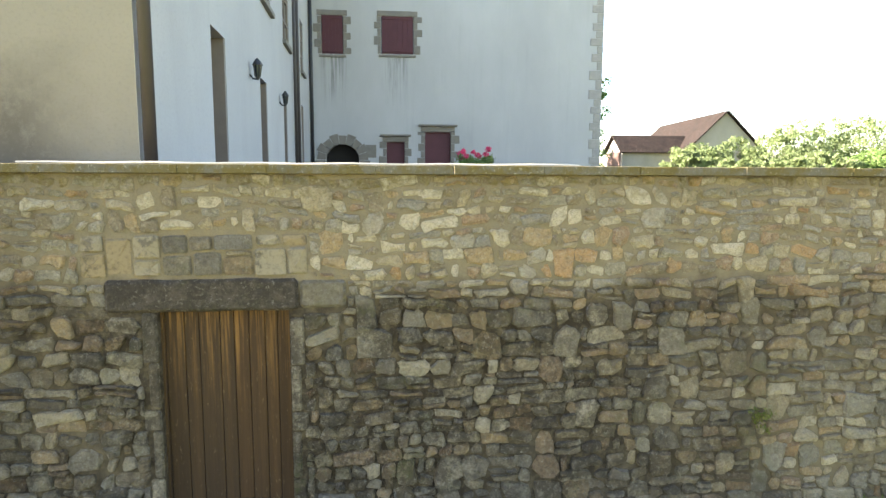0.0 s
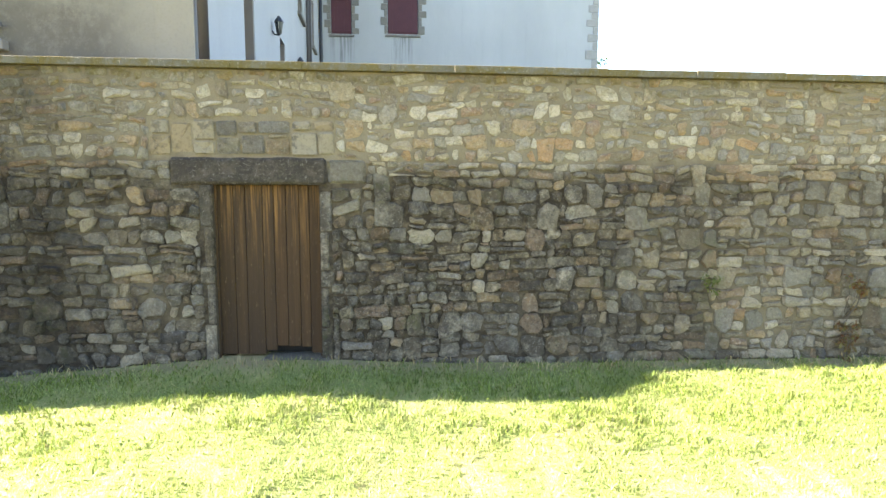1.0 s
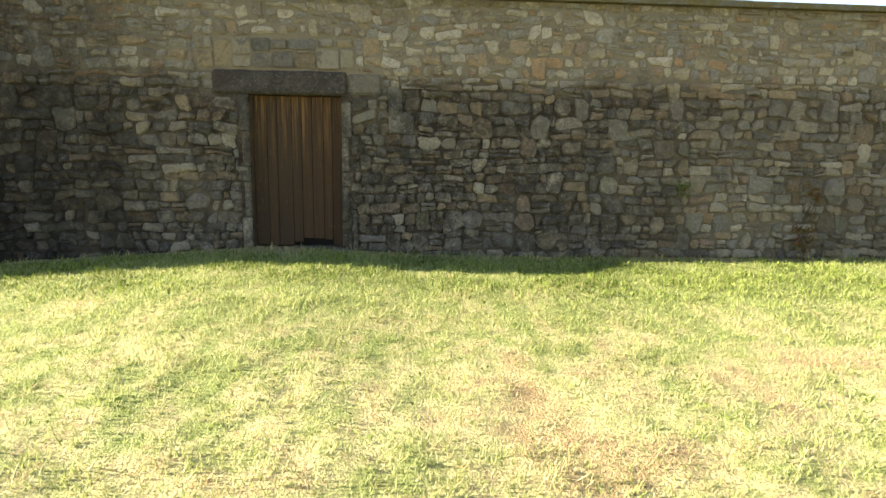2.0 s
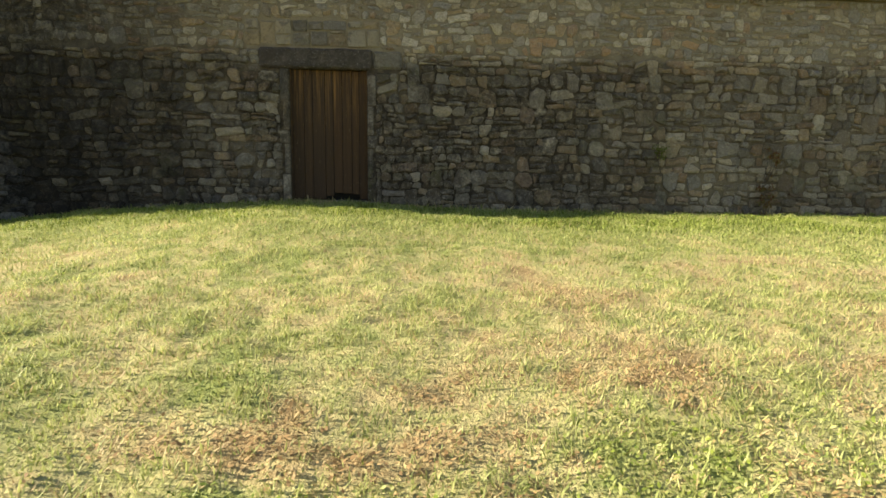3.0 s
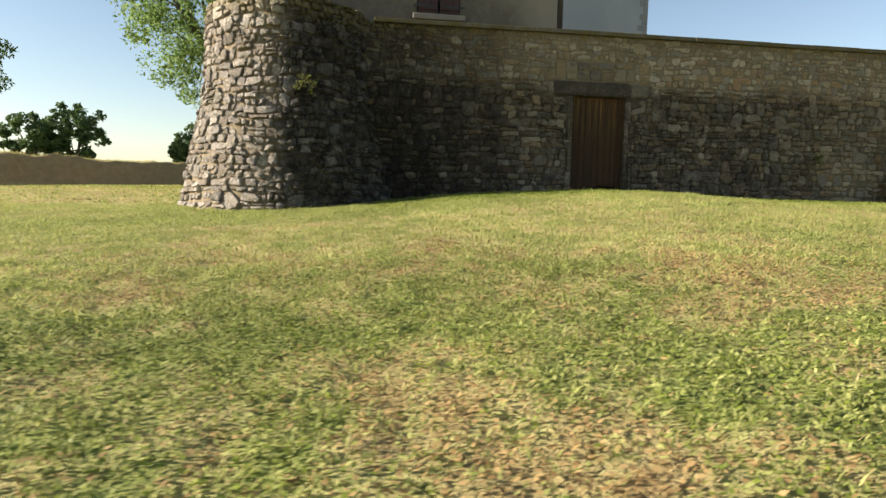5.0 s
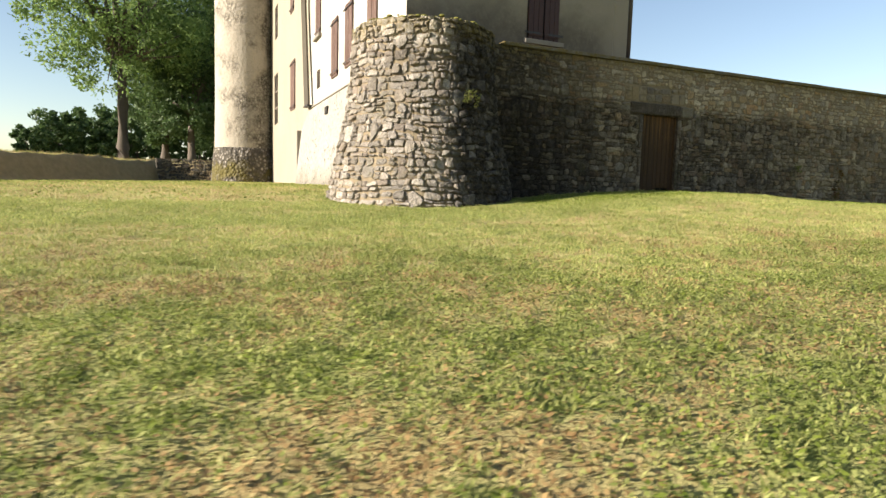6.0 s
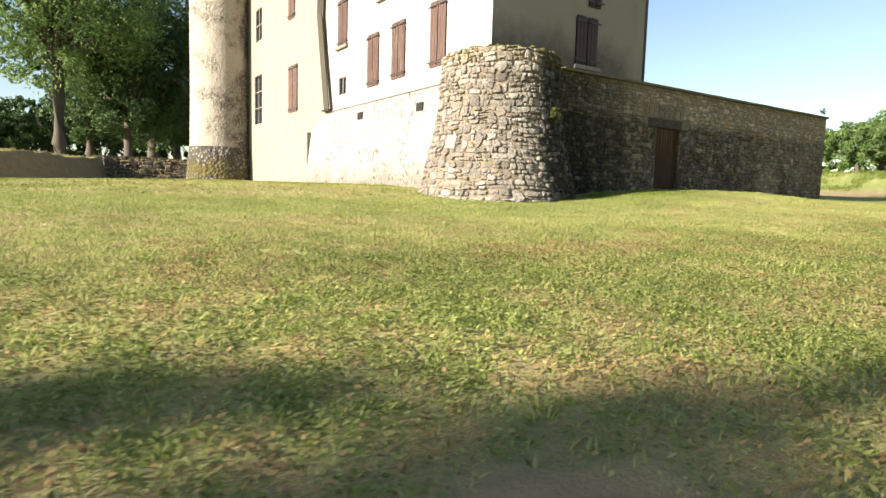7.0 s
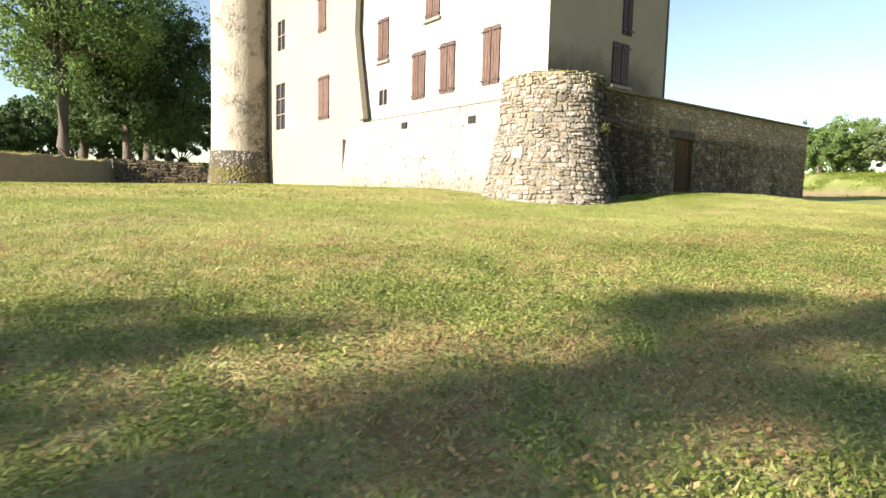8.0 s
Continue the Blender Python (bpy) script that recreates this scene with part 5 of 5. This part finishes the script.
for k, (x, y, top, w, m) in enumerate([(23, 34, 5.4, 1.4, M_LEAF_LIGHT), (25.5, 36, 5.9, 1.9, M_LEAF_LIGHT), (29, 37, 6.3, 2.4, M_LEAF_LIGHT), (32.5, 37, 7.2, 2.6, M_LEAF_LIGHT), (36, 38, 8.2, 2.9, M_LEAF_LIGHT), (40, 38, 8.2, 3.0, M_LEAF_LIGHT), (28, 31, 4.9, 2.2, M_LEAF_LIGHT), (32, 32, 5.2, 2.4, M_LEAF_LIGHT), (36, 33, 5.4, 2.4, M_LEAF), (25, 31, 4.7, 1.8, M_LEAF_LIGHT), (40, 34, 5.6, 2.6, M_LEAF_LIGHT)]):
    tree(x, y, top - 2.6, (w, w, (top - 2.6) * 0.52), 0.1, 0.6, m, "sunlit overgrown green bush", 80 + k, 110, 90, 0.105, z=2.6, name="bush", group="bushes beyond the courtyard")
for k, (x, y, hh) in enumerate([(62, 6, 4.0), (64, 12, 4.5), (66, 18, 4.5), (60, 22, 4.5), (63, 0, 4.0)]):
    tree(x, y, hh, (4.0, 4.0, hh * 0.5), 0.15, 0.8, M_LEAF, "overgrown hedge bush behind the orchard", 110 + k, 50, 80, 0.2, name="bush", group="hedge bushes behind the orchard")
tree(11.75, 21, 5.9, (0.55, 1.6, 2.8), 0.08, 1.0, M_LEAF, "climbing shrub at the corner of the rear wing", 95, 60, 60, 0.07, z=2.6, name="bush", tuft=(0.3, 0.7))

# ---- planter on the terrace ----
def planter(x, y, wd, seed):
    r = random.Random(seed)
    ob = base("planter", x, y, 2.95, "stone trough of pink geraniums on the terrace", "planter", "planters on the terrace")
    part("trough", box(bmesh.new(), x - wd, x + wd, y - 0.2, y + 0.2, 2.953, 3.45, bevel=0.03), M_DRESSED, ob)
    cs = np.array([(x + r.uniform(-wd, wd), y + r.uniform(-0.2, 0.2), 3.55 + r.uniform(0, 0.18)) for _ in range(26)])
    v, f = leaves(cs, np.full(26, 0.13), 40, 0.035, seed)
    under(new("foliage", big_mesh("foliage", v, f, M_LEAF)), ob)
    cs = np.array([(x + r.uniform(-wd, wd), y + r.uniform(-0.2, 0.2), 3.72 + r.uniform(0, 0.2)) for _ in range(11)])
    v, f = leaves(cs, np.full(11, 0.07), 50, 0.03, seed + 1)
    under(new("blossoms", big_mesh("blossoms", v, f, M_PETAL)), ob)


planter(4.25, 8.0, 0.36, 5)


# ---- weeds on the masonry, and a cable on the coping ----
def weed(name, x, y, z, w, h, n, leaf, mat, label, seed):
    r = random.Random(seed)
    ob = base(name, x, y, z, label, "plant")
    bm = bmesh.new()
    tips = []
    for _ in range(n):
        p = Vector((x + r.uniform(-w, w), y - r.uniform(0.06, 0.16), z + r.uniform(-h, h)))
        tips.append(p)
        tube(bm, [(x + (p.x - x) * 0.3, y, z - h * 0.2 + (p.z - z) * 0.3), ((x + p.x) / 2, p.y, (z + p.z) / 2), p], [0.006, 0.005, 0.002], 4)
    part("stems", bm, M_BARK, ob)
    v, f = leaves(np.array(tips), np.full(n, 0.07), 22, leaf, seed)
    under(new("foliage", big_mesh("foliage", v, f, mat)), ob)


weed("wall_weed", -5.55, -0.98, 1.78, 0.2, 0.17, 11, 0.022, M_WEED, "yellow-green weed tuft rooted in the bastion wall", 3)
weed("creeper", 7.85, -0.04, 0.3, 0.12, 0.6, 16, 0.03, M_RUST, "rust-red creeper climbing the foot of the wall", 4)
weed("wall_weed", 5.95, -0.05, 0.75, 0.08, 0.1, 5, 0.025, M_WEED, "small green weed in a wall joint", 5)
weed("wall_weed", 11.2, 0.2, 3.55, 0.15, 0.2, 8, 0.03, M_LEAF, "small shrub growing on the wall end", 6)
cable = base("cable", 1.0, 0.2, 3.34, "pale cable lying loosely along the wall top", "cable")
pts = [(-1.2 + 0.25 * k, 0.12 + 0.03 * math.sin(k * 0.9), 3.352 + 0.004 * math.sin(k * 1.7)) for k in range(22)]
part("sheath", tube(bmesh.new(), pts, [0.010] * len(pts), 6), M_CABLE, cable)

# ---- grass blades ----
def blades(x0, x1, y0, y1, density, height, width, mat, keepif, seed, name, label, flat=0.0, simple=False):
    g = np.random.default_rng(seed)
    n = int((x1 - x0) * (y1 - y0) * density)
    x, y = g.uniform(x0, x1, n), g.uniform(y0, y1, n)
    k = keepif(x, y, g.random(n)) & (g.random(n) > bareness(x, y))
    k &= ~((y > -0.02) & (x > -6.7) & (x < 11.4) & (y < 27)) & (np.hypot(x - BX, y - BY) > 2.15) & (np.hypot(x - TX, y - TY) > 2.2)
    x, y = x[k], y[k]
    n = len(x)
    z = ground_z(x, y) - 0.004
    a = g.uniform(0, 2 * np.pi, n)
    h = height * g.uniform(0.5, 1.5, n) * (0.45 + 1.2 * field(x, y, 0.14, 31))
    lean = h * (g.uniform(0.2, 1.3, n) + flat)
    wd = width * g.uniform(0.6, 1.4, n)
    b = a + g.uniform(0.8, 2.3, n)
    p = np.stack([x, y, z], 1)
    side = np.stack([np.cos(b), np.sin(b), 0 * b], 1) * wd[:, None] / 2
    tip = p + np.stack([np.cos(a) * lean, np.sin(a) * lean, h], 1)
    mid = p + np.stack([np.cos(a) * lean * 0.4, np.sin(a) * lean * 0.4, h * 0.62], 1)
    if simple:
        v = np.stack([p - side, p + side, tip], 1).reshape(-1, 3)
        f = np.arange(len(v)).reshape(-1, 3)
    else:
        v = np.stack([p - side * 0.8, p + side * 0.8, mid + side, tip, mid - side], 1).reshape(-1, 3)
        i = np.arange(n)[:, None] * 5
        f = np.concatenate([i + [0, 1, 2], i + [0, 2, 4], i + [4, 2, 3]], 1).reshape(-1, 3)
    tagged(new(name, big_mesh(name, v, f, mat)), label, "grass", kind="stuff")


def clover(x0, x1, y0, y1, density, size, mat, keepif, seed, name, label):
    g = np.random.default_rng(seed)
    n = int((x1 - x0) * (y1 - y0) * density)
    x, y = g.uniform(x0, x1, n), g.uniform(y0, y1, n)
    k = keepif(x, y, g.random(n)) & (g.random(n) > bareness(x, y))
    x, y = x[k], y[k]
    n = len(x)
    p = np.stack([x, y, ground_z(x, y) + g.uniform(0.005, 0.045, n)], 1)
    a = g.uniform(0, 2 * np.pi, n)
    s = size * g.uniform(0.5, 1.4, n)[:, None]
    u = np.stack([np.cos(a), np.sin(a), g.uniform(-0.5, 0.6, n)], 1) * s
    w = np.stack([-np.sin(a), np.cos(a), g.uniform(-0.5, 0.5, n)], 1) * s * 0.8
    v = np.stack([p - u, p + w * 0.7 - u * 0.2, p + u, p - w * 0.7 - u * 0.2], 1).reshape(-1, 3)
    tagged(new(name, big_mesh(name, v, np.arange(len(v)).reshape(-1, 4), mat)), label, "clover", kind="stuff")


green = lambda x, y, q: (q > dryness(x, y) * 0.85)
straw = lambda x, y, q: (q < 0.12 + dryness(x, y) * 0.75)
# broad-leaved turf of the lower lawn, giving way to finer grass up the slope
def ease(x, y):
    """0 on the lower lawn, 1 up the slope, with a ragged change between."""
    return step(y + 1.6 * (field(x, y, 0.9, 61) - 0.5) + 0.9 * (field(x, y, 0.25, 62) - 0.5), -9.6, -6.6)


for k, (x0, x1, y0, y1) in enumerate([(-21.5, 4.5, -12.0, -6.6), (-20.5, -13.0, -12.75, -12.0)]):
    blades(x0, x1, y0, y1, 1000, 0.030, 0.0078, M_GRASS, lambda x, y, q: green(x, y, q) & (q > ease(x, y)), 1 + 40 * k, "grass", "short mown green grass blades")
    blades(x0, x1, y0, y1, 950, 0.020, 0.0052, M_STRAW, lambda x, y, q: straw(x, y, q + ease(x, y) * 0.6), 2 + 40 * k, "dry_grass", "dry straw-coloured grass stalks", 0.7)
    clover(x0, x1, y0, y1, 2800, 0.0118, M_CLOVER, lambda x, y, q: (q > 0.36 + dryness(x, y) * 0.95 + 0.4 * ease(x, y)), 3 + 40 * k, "clover", "clover leaves among the grass")
    clover(x0, x1, y0, y1, 2300, 0.0118, M_GRASS, lambda x, y, q: (q > 0.15 + dryness(x, y) * 0.8 + 0.7 * ease(x, y)), 19 + 40 * k, "cut_grass", "short cut pale green leaves of grass")
    clover(x0, x1, y0, y1, 2700, 0.0120, M_THATCH, lambda x, y, q: (q < dryness(x, y) * 1.1 - 0.05 - 0.5 * ease(x, y)), 15 + 40 * k, "withered_leaf_litter", "withered brown leaves and thatch among the grass")
# the lawn beyond and beside it
for k, (x0, x1, y0, y1) in enumerate([(-21.5, 4.5, -10.4, -5.2), (-26, -21.5, -12.0, -5.2), (4.5, 11.2, -10.0, -5.2)]):
    beside = 1.0 if k else 0.0
    blades(x0, x1, y0, y1, 2400, 0.034, 0.0085, M_GRASS, lambda x, y, q: green(x, y, q) & (1 - q < ease(x, y) * 1.2 + beside), 20 + k, "grass", "short mown green grass blades", 0.0, True)
    blades(x0, x1, y0, y1, 1600, 0.026, 0.0080, M_STRAW, lambda x, y, q: straw(x, y, q) & (q < ease(x, y) * 1.2 + beside), 24 + k, "dry_grass", "dry straw-coloured grass stalks", 0.4, True)
blades(-26, 11.2, -5.2, 0.0, 1700, 0.034, 0.0085, M_GRASS, green, 4, "grass", "short mown green grass blades", 0.0, True)
blades(-26, 11.2, -5.2, 0.0, 1000, 0.026, 0.008, M_STRAW, straw, 5, "dry_grass", "dry straw-coloured grass stalks", 0.4, True)
blades(-26, -6.5, 0.0, 30, 420, 0.026, 0.026, M_GRASS, green, 6, "grass", "short mown green grass blades", 0.0, True)
blades(-26, -6.5, 0.0, 30, 360, 0.020, 0.024, M_STRAW, straw, 7, "dry_grass", "dry straw-coloured grass stalks", 0.4, True)
blades(-4.6, 11.3, -0.35, 0.0, 900, 0.055, 0.010, M_STRAW, lambda x, y, q: q < 0.15 + 0.7 * field(x, y, 0.6, 21), 8, "dry_grass", "dry weeds along the foot of the wall")
blades(-4.4, 11.3, -2.9, -0.03, 1100, 0.042, 0.010, M_CLOVER, lambda x, y, q: q < (1.5 * field(x, y, 0.5, 22) - 0.05) * step(y, -3.0, -1.6), 9, "grass", "unmown green grass and weeds along the foot of the wall")
clover(-26, 11.2, -5.2, -0.9, 400, 0.014, M_CLOVER, lambda x, y, q: (q > 0.45 + dryness(x, y) * 0.9), 10, "clover", "clover leaves among the grass")
blades(33, 47, -9, 18, 420, 0.14, 0.035, M_CLOVER, lambda x, y, q: q < 1.5 * field(x, y, 1.3, 51) - 0.5, 16, "grass", "rough weeds on the earth bank east of the lawn", 0.0, True)
clover(-26, -6.9, 0.0, 30, 200, 0.030, M_CLOVER, lambda x, y, q: (q > 0.5 + dryness(x, y) * 0.9) & (np.hypot(x - TX, y - TY) > 2.3), 13, "clover", "clover leaves among the grass")


def on_bank(x, y, q):
    yb = np.interp(x, BANK_X, BANK_Y)
    slope = (np.interp(x + 1, BANK_X, BANK_Y) - np.interp(x - 1, BANK_X, BANK_Y)) / 2
    d = (y - yb) / np.sqrt(1 + slope * slope)
    return (q < (0.15 + 0.85 * step(d, 0.7, 1.4)) * 1.3 * field(x, y, 0.9, 53)) & (d > -0.2) & (d < 3.5)


blades(-46, 2, 10, 44, 130, 0.13, 0.03, M_STRAW, on_bank, 17, "dry_grass", "dry grass on the lip of the earth bank", 0.3, True)
blades(-46, 2, 10, 44, 90, 0.13, 0.03, M_GRASS, on_bank, 18, "grass", "green grass on the lip of the earth bank", 0.3, True)
# the lawn further down the slope
blades(-34, 16, -24, -12.0, 240, 0.034, 0.026, M_GRASS, green, 31, "grass", "short mown green grass blades", 0.0, True)
blades(-34, 16, -24, -12.0, 160, 0.026, 0.024, M_STRAW, straw, 32, "dry_grass", "dry straw-coloured grass stalks", 0.4, True)
